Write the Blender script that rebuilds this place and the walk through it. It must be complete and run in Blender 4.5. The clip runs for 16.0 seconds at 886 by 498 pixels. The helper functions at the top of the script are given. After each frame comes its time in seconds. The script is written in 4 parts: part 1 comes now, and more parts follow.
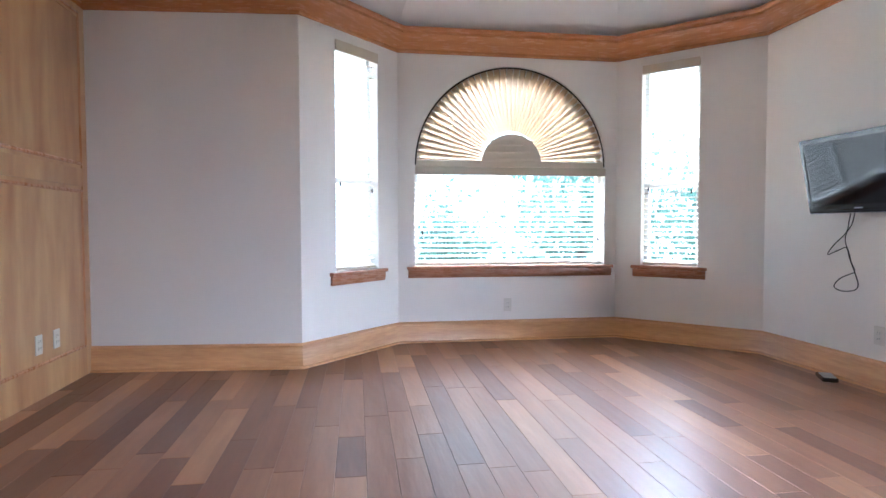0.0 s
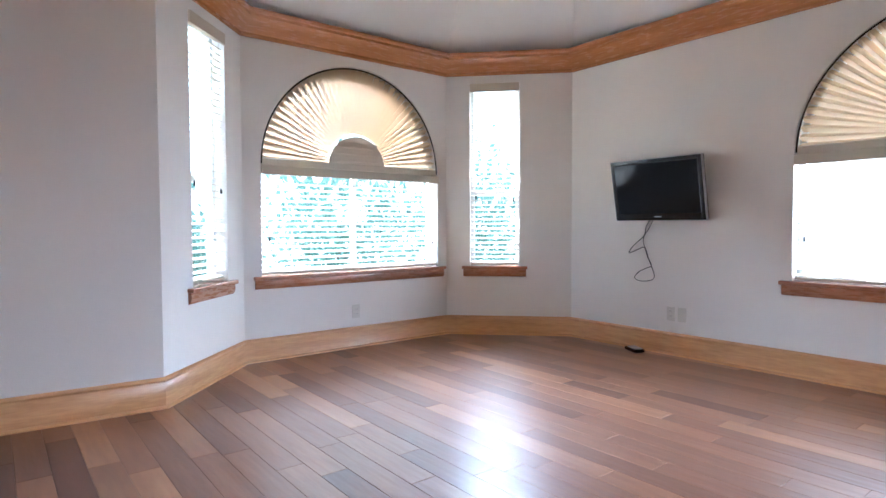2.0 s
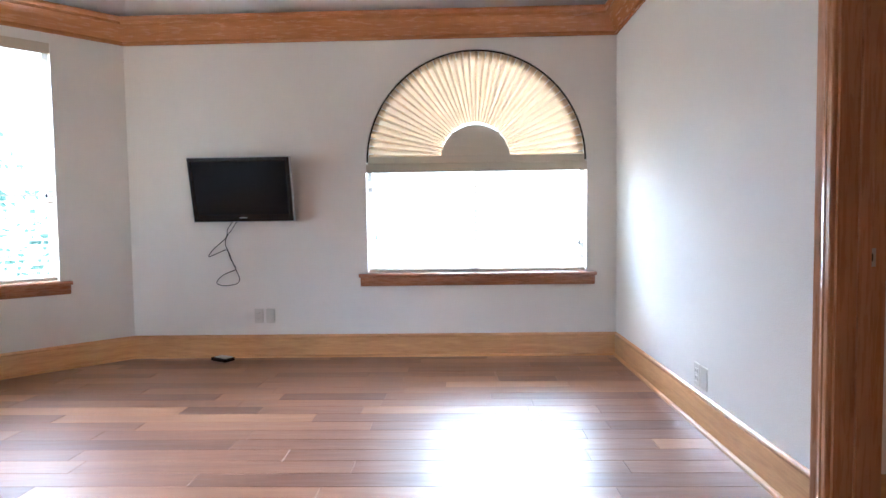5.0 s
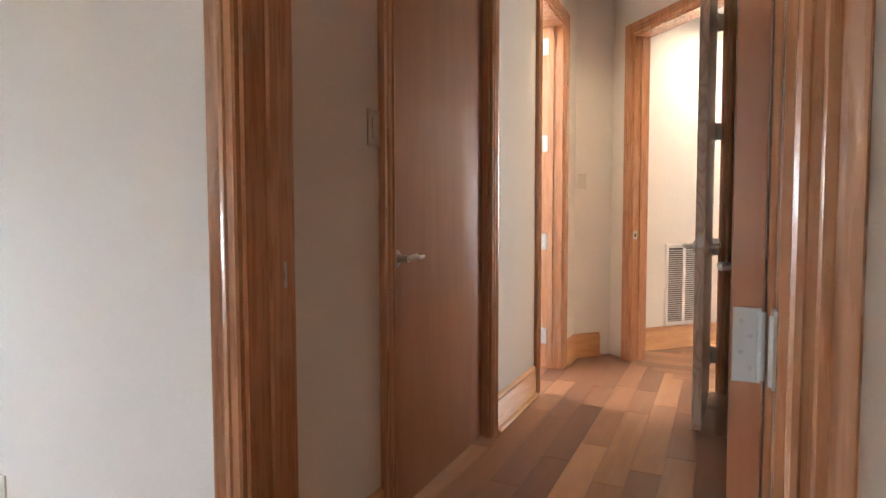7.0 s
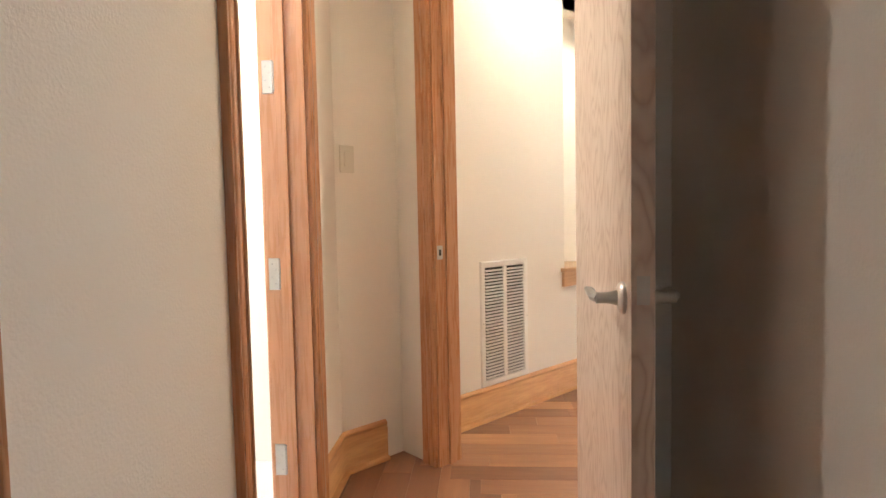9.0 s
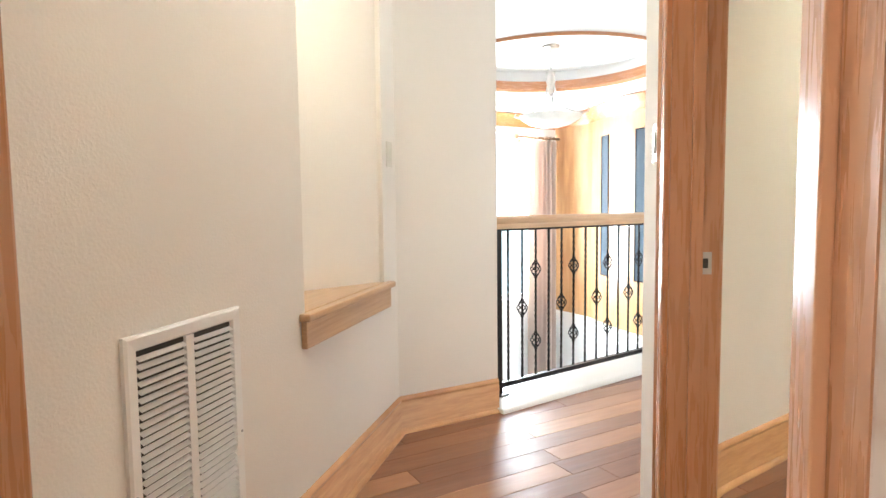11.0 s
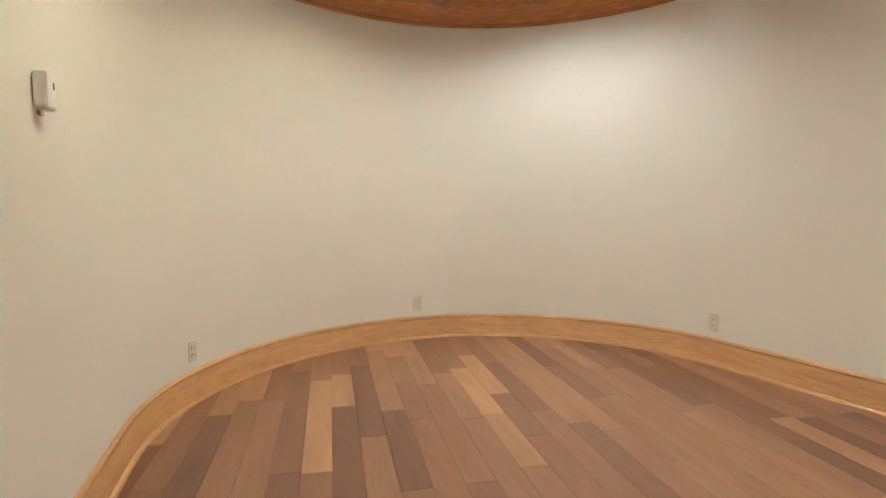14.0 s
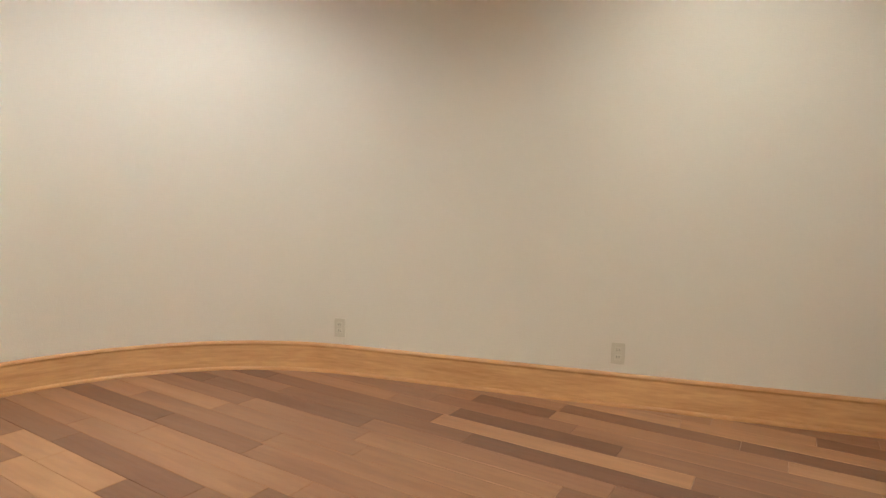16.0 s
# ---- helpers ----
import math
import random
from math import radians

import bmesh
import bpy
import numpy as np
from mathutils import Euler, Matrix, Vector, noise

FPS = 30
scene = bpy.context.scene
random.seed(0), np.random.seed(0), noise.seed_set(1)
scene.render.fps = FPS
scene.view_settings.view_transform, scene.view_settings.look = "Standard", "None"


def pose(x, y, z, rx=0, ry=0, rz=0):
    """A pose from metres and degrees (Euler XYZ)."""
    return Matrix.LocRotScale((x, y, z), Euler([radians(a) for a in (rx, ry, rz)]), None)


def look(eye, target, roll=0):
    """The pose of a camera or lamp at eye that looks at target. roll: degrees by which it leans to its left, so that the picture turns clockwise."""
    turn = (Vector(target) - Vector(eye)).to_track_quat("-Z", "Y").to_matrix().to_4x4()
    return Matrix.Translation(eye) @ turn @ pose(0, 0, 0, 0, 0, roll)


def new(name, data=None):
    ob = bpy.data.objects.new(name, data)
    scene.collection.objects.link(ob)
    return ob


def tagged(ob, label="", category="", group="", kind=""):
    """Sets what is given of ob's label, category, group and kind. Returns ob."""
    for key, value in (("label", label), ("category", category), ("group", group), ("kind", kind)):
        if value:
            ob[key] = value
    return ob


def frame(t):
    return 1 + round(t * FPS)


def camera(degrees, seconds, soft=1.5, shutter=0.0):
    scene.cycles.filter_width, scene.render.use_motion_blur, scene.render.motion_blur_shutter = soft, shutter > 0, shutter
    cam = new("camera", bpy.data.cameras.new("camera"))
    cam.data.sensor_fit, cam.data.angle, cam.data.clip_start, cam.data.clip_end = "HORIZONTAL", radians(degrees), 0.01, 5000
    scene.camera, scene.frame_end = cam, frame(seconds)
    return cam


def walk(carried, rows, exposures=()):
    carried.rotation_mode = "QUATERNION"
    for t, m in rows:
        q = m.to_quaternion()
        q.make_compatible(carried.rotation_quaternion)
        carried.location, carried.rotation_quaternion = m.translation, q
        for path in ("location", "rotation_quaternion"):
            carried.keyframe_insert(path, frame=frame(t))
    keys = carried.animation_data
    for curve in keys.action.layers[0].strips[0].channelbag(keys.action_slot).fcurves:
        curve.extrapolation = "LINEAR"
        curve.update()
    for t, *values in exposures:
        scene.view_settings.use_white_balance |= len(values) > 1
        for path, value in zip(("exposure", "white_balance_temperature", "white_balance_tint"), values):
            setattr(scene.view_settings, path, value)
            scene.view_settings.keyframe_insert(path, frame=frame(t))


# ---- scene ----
cam = camera(75.5, 16.0)
PATH = [
    (0, (0.034, -0.22, 1.011), (0.331, 1.757, 0.934), -0.1),
    (0.5, (-0.118, 0.057, 1.002), (0.405, 1.987, 0.934), -0.1),
    (1, (-0.411, 0.176, 1.022), (0.388, 2.008, 0.948), -0.1),
    (1.5, (-0.767, 0.283, 1.053), (0.242, 2.008, 0.97), -0.1),
    (2, (-1.131, 0.351, 1.054), (0.108, 1.918, 0.975), -0.2),
    (2.5, (-1.382, 0.427, 1.078), (0.009, 1.861, 0.993), -0.3),
    (3, (-1.514, 0.52, 1.089), (0.012, 1.809, 1.003), -0.4),
    (5.5, (-1.149, 1.276, 1.082), (0.791, 0.797, 0.979), -0.3),
    (6, (-0.897, 1.238, 1.056), (0.805, 0.193, 0.956), 0.3),
    (6.5, (-0.606, 1.094, 1.078), (0.747, -0.375, 0.97), 0.1),
    (7, (-0.338, 0.907, 1.076), (0.532, -0.891, 0.97), -0.1),
    (7.5, (-0.193, 0.494, 1.089), (0.291, -1.443, 0.98), -0.1),
    (8, (-0.054, -0.013, 1.103), (0.254, -1.986, 0.992), -0.2),
    (10.5, (0.083, -2.518, 1.103), (-0.426, -4.448, 0.98), -1.5),
    (11, (0.048, -2.84, 1.114), (-0.928, -4.58, 0.968), -0.7),
    (11.5, (0.004, -3.054, 1.095), (-1.467, -4.399, 0.94), -0.5),
    (12, (-0.147, -3.213, 1.086), (-1.895, -4.173, 0.937), -0.5),
    (12.5, (-0.3, -3.355, 1.096), (-2.205, -3.945, 0.944), -0.6),
    (13, (-0.455, -3.42, 1.091), (-2.434, -3.668, 0.939), -0.7),
    (13.5, (-0.649, -3.439, 1.102), (-2.64, -3.341, 0.945), -0.5),
    (14, (-0.916, -3.485, 1.095), (-2.871, -3.097, 0.934), -0.4),
    (14.5, (-1.166, -3.48, 1.075), (-3.045, -2.815, 0.911), -0.4),
    (15, (-1.416, -3.39, 1.052), (-3.194, -2.489, 0.887), -0.2),
    (15.5, (-1.631, -3.57, 1.069), (-3.123, -2.248, 0.909), 0.8),
    (16, (-1.868, -3.66, 1.092), (-2.911, -1.962, 0.925), 1.2),
]
walk(cam, [(t, look(eye, target, roll)) for t, eye, target, roll in PATH],
     exposures=[(0, 1.56, 5150, 12), (3, 1.6, 5150, 12), (5.5, 1.68, 5350, 12), (6.3, 1.45, 5600, 12), (7, 1.6, 6000, 11), (7.5, 1.75, 6600, 11), (8, 1.6, 6600, 11),
                (10.3, 1.3, 5700, 4), (11, 1.1, 5700, 4), (12, 0.9, 5650, 3), (13, 0.63, 5800, 3), (16, 0.6, 5950, 4)])

# ---- light ----
world = bpy.data.worlds.new("world")
scene.world = world
world.use_nodes = True
sky = world.node_tree.nodes.new("ShaderNodeTexSky")
sky.sky_type, sky.sun_disc, sky.sun_elevation, sky.sun_rotation = "NISHITA", False, radians(52), radians(215)
world.node_tree.nodes["Background"].inputs[1].default_value = 0.15
world.node_tree.links.new(sky.outputs[0], world.node_tree.nodes["Background"].inputs[0])


def lamp(name, kind, m, power, color=(1, 1, 1), size=1.0, size_y=None, spot=0):
    data = bpy.data.lights.new(name, kind)
    data.energy, data.color = power, color
    if kind == "AREA":
        data.shape, data.size, data.size_y = "RECTANGLE", size, size_y or size
    elif kind == "SUN":
        data.angle = size
    else:
        data.shadow_soft_size = size
    if kind == "SPOT":
        data.spot_size, data.spot_blend = radians(spot), 0.9
    ob = new(name, data)
    ob.matrix_world = m
    return ob


DAY = (0.86, 0.93, 1.0)
WARM = (1.0, 0.72, 0.40)
lamp("sun", "SUN", look((-6, -8, 12), (0, 0, 0)), 2.5, (1, 0.95, 0.87), radians(0.5))
# daylight: unseen area lamps added outside the windows to stand in for the sky
lamp("sky_east_window", "AREA", look((4.30, 0.45, 2.0), (0.2, 2.2, 0.6)), 290, DAY, 2.2, 1.8)
lamp("sky_bay_west", "AREA", look((-1.3, 6.0, 3.6), (0.6, 3.6, 0.6)), 520, DAY, 1.4, 1.2)
lamp("sky_bay_north", "AREA", look((1.7, 6.4, 3.9), (1.3, 2.0, 0.2)), 1500, DAY, 3.0, 1.6)
lamp("sky_bay_east", "AREA", look((4.2, 5.7, 3.6), (1.4, 2.4, 0.6)), 550, DAY, 1.6, 1.4)
lamp("sky_stair_hall", "AREA", look((-5.3, -10.9, 1.0), (-3.5, -6, 0.5)), 420, (1, 0.98, 0.95), 1.8, 2.6)

# ---- materials ----


def material(name, color, rough=0.5, metal=0.0, bump=0.0, bump_scale=60.0, vary=0.06, vary_scale=3.0):
    m = bpy.data.materials.new(name)
    m.use_nodes = True
    n, l = m.node_tree.nodes, m.node_tree.links
    b = n["Principled BSDF"]
    b.inputs["Roughness"].default_value, b.inputs["Metallic"].default_value = rough, metal
    b.inputs["Specular IOR Level"].default_value = 0.25 if rough > 0.6 else 0.5
    co = n.new("ShaderNodeTexCoord")
    tex = n.new("ShaderNodeTexNoise")
    tex.inputs["Scale"].default_value, tex.inputs["Detail"].default_value = vary_scale, 6
    l.new(co.outputs["Object"], tex.inputs["Vector"])
    ramp = n.new("ShaderNodeMapRange")
    ramp.inputs["From Min"].default_value, ramp.inputs["From Max"].default_value = 0.3, 0.7
    ramp.inputs["To Min"].default_value, ramp.inputs["To Max"].default_value = 1 - vary, 1 + vary
    l.new(tex.outputs["Fac"], ramp.inputs["Value"])
    mul = n.new("ShaderNodeMix")
    mul.data_type, mul.blend_type = "RGBA", "MULTIPLY"
    mul.inputs[0].default_value = 1.0
    mul.inputs[6].default_value = (*color, 1)
    l.new(ramp.outputs[0], mul.inputs[7])
    l.new(mul.outputs[2], b.inputs["Base Color"])
    if bump:
        fine = n.new("ShaderNodeTexNoise")
        fine.inputs["Scale"].default_value, fine.inputs["Detail"].default_value = bump_scale, 4
        l.new(co.outputs["Object"], fine.inputs["Vector"])
        bp = n.new("ShaderNodeBump")
        bp.inputs["Strength"].default_value, bp.inputs["Distance"].default_value = bump, 0.004
        l.new(fine.outputs["Fac"], bp.inputs["Height"])
        l.new(bp.outputs[0], b.inputs["Normal"])
    return m


def wood(name, dark, light, stretch, rough=0.3, coat=0.25, spread=0.0, scrape=0.0, figure=2.0, tones=None):
    """Varnished wood: stretch scales the grain along x, y, z; spread varies piece by piece; scrape is the hand-scraped relief."""
    m = bpy.data.materials.new(name)
    m.use_nodes = True
    n, l = m.node_tree.nodes, m.node_tree.links
    b = n["Principled BSDF"]
    b.inputs["Coat Weight"].default_value, b.inputs["Coat Roughness"].default_value = coat, 0.16
    co, info = n.new("ShaderNodeTexCoord"), n.new("ShaderNodeObjectInfo")
    off = n.new("ShaderNodeVectorMath")
    off.operation = "MULTIPLY_ADD"
    off.inputs[1].default_value = (1, 1, 1)
    shift = n.new("ShaderNodeVectorMath")
    shift.operation = "SCALE"
    shift.inputs[0].default_value = (17.0, 31.0, 11.0)
    l.new(info.outputs["Random"], shift.inputs["Scale"])
    l.new(co.outputs["Object"], off.inputs[0])
    l.new(shift.outputs[0], off.inputs[2])
    mp = n.new("ShaderNodeMapping")
    mp.inputs["Scale"].default_value = stretch
    l.new(off.outputs[0], mp.inputs["Vector"])
    big = n.new("ShaderNodeTexNoise")
    big.inputs["Scale"].default_value, big.inputs["Detail"].default_value = figure * 0.5, 3
    big.inputs["Distortion"].default_value = 1.2
    fine = n.new("ShaderNodeTexNoise")
    fine.inputs["Scale"].default_value, fine.inputs["Detail"].default_value = figure * 3.0, 5
    fine.inputs["Distortion"].default_value = 0.4
    l.new(mp.outputs[0], big.inputs["Vector"])
    l.new(mp.outputs[0], fine.inputs["Vector"])
    add = n.new("ShaderNodeMath")
    add.operation = "MULTIPLY_ADD"
    add.inputs[1].default_value = 0.45
    l.new(fine.outputs["Fac"], add.inputs[0])
    half = n.new("ShaderNodeMath")
    half.operation = "MULTIPLY"
    half.inputs[1].default_value = 0.55
    l.new(big.outputs["Fac"], half.inputs[0])
    l.new(half.outputs[0], add.inputs[2])
    ramp = n.new("ShaderNodeValToRGB")
    ramp.color_ramp.elements[0].position, ramp.color_ramp.elements[0].color = 0.30, (*dark, 1)
    ramp.color_ramp.elements[1].position, ramp.color_ramp.elements[1].color = 0.68, (*light, 1)
    l.new(add.outputs[0], ramp.inputs[0])
    last = ramp.outputs[0]
    if tones:
        pick = n.new("ShaderNodeValToRGB")
        pick.color_ramp.interpolation = "CONSTANT"
        while len(pick.color_ramp.elements) < len(tones):
            pick.color_ramp.elements.new(0.5)
        for e, (at, c) in zip(pick.color_ramp.elements, tones):
            e.position, e.color = at, (*c, 1)
        l.new(info.outputs["Random"], pick.inputs[0])
        mul = n.new("ShaderNodeMix")
        mul.data_type, mul.blend_type = "RGBA", "MULTIPLY"
        mul.inputs[0].default_value = 1.0
        l.new(last, mul.inputs[6])
        l.new(pick.outputs[0], mul.inputs[7])
        last = mul.outputs[2]
    l.new(last, b.inputs["Base Color"])
    rr = n.new("ShaderNodeMapRange")
    rr.inputs["To Min"].default_value, rr.inputs["To Max"].default_value = rough - 0.06, rough + 0.1
    l.new(fine.outputs["Fac"], rr.inputs["Value"])
    l.new(rr.outputs[0], b.inputs["Roughness"])
    bp = n.new("ShaderNodeBump")
    bp.inputs["Strength"].default_value, bp.inputs["Distance"].default_value = 0.05, 0.002
    l.new(fine.outputs["Fac"], bp.inputs["Height"])
    if scrape:
        wave = n.new("ShaderNodeTexNoise")
        wave.inputs["Scale"].default_value, wave.inputs["Detail"].default_value = 5.0, 2
        mp2 = n.new("ShaderNodeMapping")
        mp2.inputs["Scale"].default_value = (0.8, 4.2, 1)
        l.new(off.outputs[0], mp2.inputs["Vector"])
        l.new(mp2.outputs[0], wave.inputs["Vector"])
        b2 = n.new("ShaderNodeBump")
        b2.inputs["Strength"].default_value, b2.inputs["Distance"].default_value = scrape, 0.012
        l.new(wave.outputs["Fac"], b2.inputs["Height"])
        l.new(bp.outputs[0], b2.inputs["Normal"])
        bp = b2
    l.new(bp.outputs[0], b.inputs["Normal"])
    l.new(bp.outputs[0], b.inputs["Coat Normal"])
    return m


def ply(name, dark, light):
    """Rotary-cut plywood veneer: broad nested cathedral figure with fine upright pores."""
    m = bpy.data.materials.new(name)
    m.use_nodes = True
    n, l = m.node_tree.nodes, m.node_tree.links
    b = n["Principled BSDF"]
    b.inputs["Roughness"].default_value, b.inputs["Coat Weight"].default_value, b.inputs["Coat Roughness"].default_value = 0.38, 0.2, 0.2
    co = n.new("ShaderNodeTexCoord")
    mp, mp2 = n.new("ShaderNodeMapping"), n.new("ShaderNodeMapping")
    mp.inputs["Scale"].default_value, mp2.inputs["Scale"].default_value = (4.2, 4.2, 1.5), (60, 60, 3)
    swirl, pores = n.new("ShaderNodeTexNoise"), n.new("ShaderNodeTexNoise")
    swirl.inputs["Scale"].default_value, swirl.inputs["Detail"].default_value, swirl.inputs["Roughness"].default_value = 1.5, 3, 0.45
    pores.inputs["Scale"].default_value, pores.inputs["Detail"].default_value = 2.0, 3
    l.new(co.outputs["Object"], mp.inputs["Vector"])
    l.new(co.outputs["Object"], mp2.inputs["Vector"])
    l.new(mp.outputs[0], swirl.inputs["Vector"])
    l.new(mp2.outputs[0], pores.inputs["Vector"])
    rings, saw, fine = n.new("ShaderNodeMath"), n.new("ShaderNodeMath"), n.new("ShaderNodeMath")
    rings.operation, rings.inputs[1].default_value = "MULTIPLY", 30.0
    saw.operation, saw.inputs[1].default_value = "PINGPONG", 1.0
    fine.operation, fine.inputs[1].default_value = "MULTIPLY_ADD", 0.35
    l.new(swirl.outputs["Fac"], rings.inputs[0])
    l.new(rings.outputs[0], saw.inputs[0])
    l.new(pores.outputs["Fac"], fine.inputs[0])
    l.new(saw.outputs[0], fine.inputs[2])
    ramp = n.new("ShaderNodeValToRGB")
    e = ramp.color_ramp.elements
    mid = tuple((3 * q + p) / 4 for p, q in zip(dark, light))
    e[0].position, e[0].color = 0.12, (*dark, 1)
    e[1].position, e[1].color = 0.62, (*mid, 1)
    last = e.new(1.0)
    last.color = (*light, 1)
    l.new(fine.outputs[0], ramp.inputs[0])
    l.new(ramp.outputs[0], b.inputs["Base Color"])
    return m


def fabric(name, color, through_light):
    m = bpy.data.materials.new(name)
    m.use_nodes = True
    n, l = m.node_tree.nodes, m.node_tree.links
    n.clear()
    out, mix = n.new("ShaderNodeOutputMaterial"), n.new("ShaderNodeMixShader")
    d, t = n.new("ShaderNodeBsdfDiffuse"), n.new("ShaderNodeBsdfTranslucent")
    tex = n.new("ShaderNodeTexNoise")
    tex.inputs["Scale"].default_value = 40
    ramp = n.new("ShaderNodeValToRGB")
    ramp.color_ramp.elements[0].color = (*[c * 0.9 for c in color], 1)
    ramp.color_ramp.elements[1].color = (*color, 1)
    l.new(tex.outputs["Fac"], ramp.inputs[0])
    for s in (d, t):
        l.new(ramp.outputs[0], s.inputs["Color"])
    mix.inputs[0].default_value = through_light
    l.new(d.outputs[0], mix.inputs[1])
    l.new(t.outputs[0], mix.inputs[2])
    l.new(mix.outputs[0], out.inputs[0])
    return m


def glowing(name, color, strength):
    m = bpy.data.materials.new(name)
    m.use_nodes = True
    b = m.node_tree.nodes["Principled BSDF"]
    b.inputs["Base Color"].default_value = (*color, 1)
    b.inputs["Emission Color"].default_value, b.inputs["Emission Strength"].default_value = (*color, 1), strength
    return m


def glass(name):
    m = bpy.data.materials.new(name)
    m.use_nodes = True
    n, l = m.node_tree.nodes, m.node_tree.links
    n.clear()
    out, mix = n.new("ShaderNodeOutputMaterial"), n.new("ShaderNodeMixShader")
    g, t = n.new("ShaderNodeBsdfGlossy"), n.new("ShaderNodeBsdfTransparent")
    g.inputs["Roughness"].default_value = 0.02
    t.inputs["Color"].default_value = (0.95, 0.98, 0.97, 1)
    mix.inputs[0].default_value = 0.05
    l.new(t.outputs[0], mix.inputs[1])
    l.new(g.outputs[0], mix.inputs[2])
    l.new(mix.outputs[0], out.inputs[0])
    return m


WALL = material("painted_wall", (0.80, 0.765, 0.715), 0.85, bump=0.25, bump_scale=140, vary=0.015, vary_scale=1.3)
CEIL = material("painted_ceiling", (0.80, 0.79, 0.77), 0.7, bump=0.2, bump_scale=120, vary=0.015)
WHITE = material("white_paint", (0.82, 0.81, 0.79), 0.35, vary=0.03)
VINYL = material("white_vinyl", (0.82, 0.82, 0.80), 0.3, vary=0.02)
SLAT = fabric("cream_slat", (0.66, 0.58, 0.47), 0.12)
SHADE = fabric("cream_pleated_fabric", (0.66, 0.52, 0.36), 0.07)
CURTAIN = fabric("beige_curtain", (0.62, 0.50, 0.43), 0.25)
PLASTIC = material("white_plastic", (0.66, 0.63, 0.56), 0.35, vary=0.02)
# near-black: paints in the shade of slots, holes and the grille; also a display
NEAR_BLACK = material("near_black", (0.03, 0.03, 0.03), 0.6)
IRON = material("wrought_iron", (0.012, 0.010, 0.010), 0.38, 0.6, bump=0.3, bump_scale=90, vary=0.2)
STEEL = material("brushed_steel", (0.52, 0.50, 0.47), 0.32, 1.0, vary=0.08, vary_scale=30)
BRONZE = material("aged_bronze", (0.30, 0.22, 0.14), 0.28, 1.0, vary=0.15, vary_scale=20)
BLACK = material("gloss_black_plastic", (0.008, 0.008, 0.010), 0.12, vary=0.05)
SCREEN = material("dark_screen", (0.006, 0.007, 0.010), 0.07, vary=0.05)
SCREEN.node_tree.nodes["Principled BSDF"].inputs["Specular IOR Level"].default_value = 0.22
RUBBER = material("black_rubber", (0.012, 0.012, 0.012), 0.5)
SILVER = material("silver_plastic", (0.45, 0.45, 0.46), 0.3, 0.3)
SATIN = material("satin_steel", (0.50, 0.50, 0.49), 0.42, 0.35, vary=0.06, vary_scale=25)
TILE = material("white_tile", (0.75, 0.76, 0.77), 0.2, vary=0.03)
GLASS = glass("clear_glass")
ALABASTER = material("alabaster_glass", (0.80, 0.78, 0.72), 0.3, vary=0.08, vary_scale=8)
SMOKED = material("smoked_glass", (0.10, 0.13, 0.16), 0.05, 0.3, vary=0.05)
BASE_WOOD = wood("pine_baseboard", (0.46, 0.22, 0.085), (0.66, 0.37, 0.165), (1.6, 1.6, 14), 0.32, 0.35)
CASE_WOOD = wood("pine_casing", (0.46, 0.215, 0.105), (0.54, 0.275, 0.142), (14, 14, 0.9), 0.26, 0.5)
CROWN_WOOD = wood("stained_crown", (0.42, 0.165, 0.062), (0.53, 0.235, 0.095), (1.5, 1.5, 14), 0.24, 0.5)
SILL_WOOD = wood("stained_sill", (0.32, 0.13, 0.066), (0.44, 0.20, 0.105), (2, 2, 18), 0.26, 0.5)
DOOR_WOOD = wood("birch_veneer", (0.30, 0.115, 0.052), (0.40, 0.175, 0.082), (6, 6, 0.6), 0.34, 0.3, figure=1.6)
PALE_DOOR = ply("pale_ply_veneer", (0.46, 0.33, 0.26), (0.62, 0.50, 0.425))
PANEL_WOOD = wood("maple_panel", (0.36, 0.165, 0.065), (0.62, 0.385, 0.18), (4, 4, 0.7), 0.3, 0.4, figure=1.0)
RAIL_WOOD = wood("oak_handrail", (0.48, 0.29, 0.15), (0.64, 0.43, 0.25), (1.2, 22, 22), 0.3, 0.4)
TONES = [(0.0, (0.58, 0.49, 0.48)), (0.12, (0.80, 0.73, 0.70)), (0.28, (0.95, 0.90, 0.86)), (0.44, (1.08, 1.04, 0.98)), (0.56, (0.72, 0.64, 0.63)),
         (0.66, (1.20, 1.18, 1.08)), (0.78, (0.90, 0.82, 0.78)), (0.86, (1.55, 1.62, 1.42)), (0.94, (1.32, 1.34, 1.20))]
PLANK = wood("hardwood_plank", (0.215, 0.099, 0.057), (0.325, 0.168, 0.099), (1.0, 8, 8), 0.36, 0.16, scrape=0.2, figure=1.3, tones=TONES)
PLANK.node_tree.nodes["Principled BSDF"].inputs["Coat Roughness"].default_value = 0.26
SUBFLOOR = material("dark_joint", (0.05, 0.025, 0.015), 0.7)
LEAF = fabric("leaf", (0.20, 0.33, 0.27), 0.5)
BARK = material("bark", (0.12, 0.09, 0.07), 0.9, bump=0.6, bump_scale=20, vary=0.3)
GRASS = material("lawn", (0.08, 0.13, 0.05), 0.9, bump=0.5, bump_scale=8, vary=0.3, vary_scale=0.6)
# emissive colours for sheets that stand in for the bright sky and light the rooms
OUTDOOR_GLOW = glowing("outdoor_glow", (0.90, 0.96, 1.0), 1.0)
GARDEN_GLOW = glowing("garden_sky_glow", (0.92, 0.97, 1.0), 0.55)

# ---- mesh helpers ----


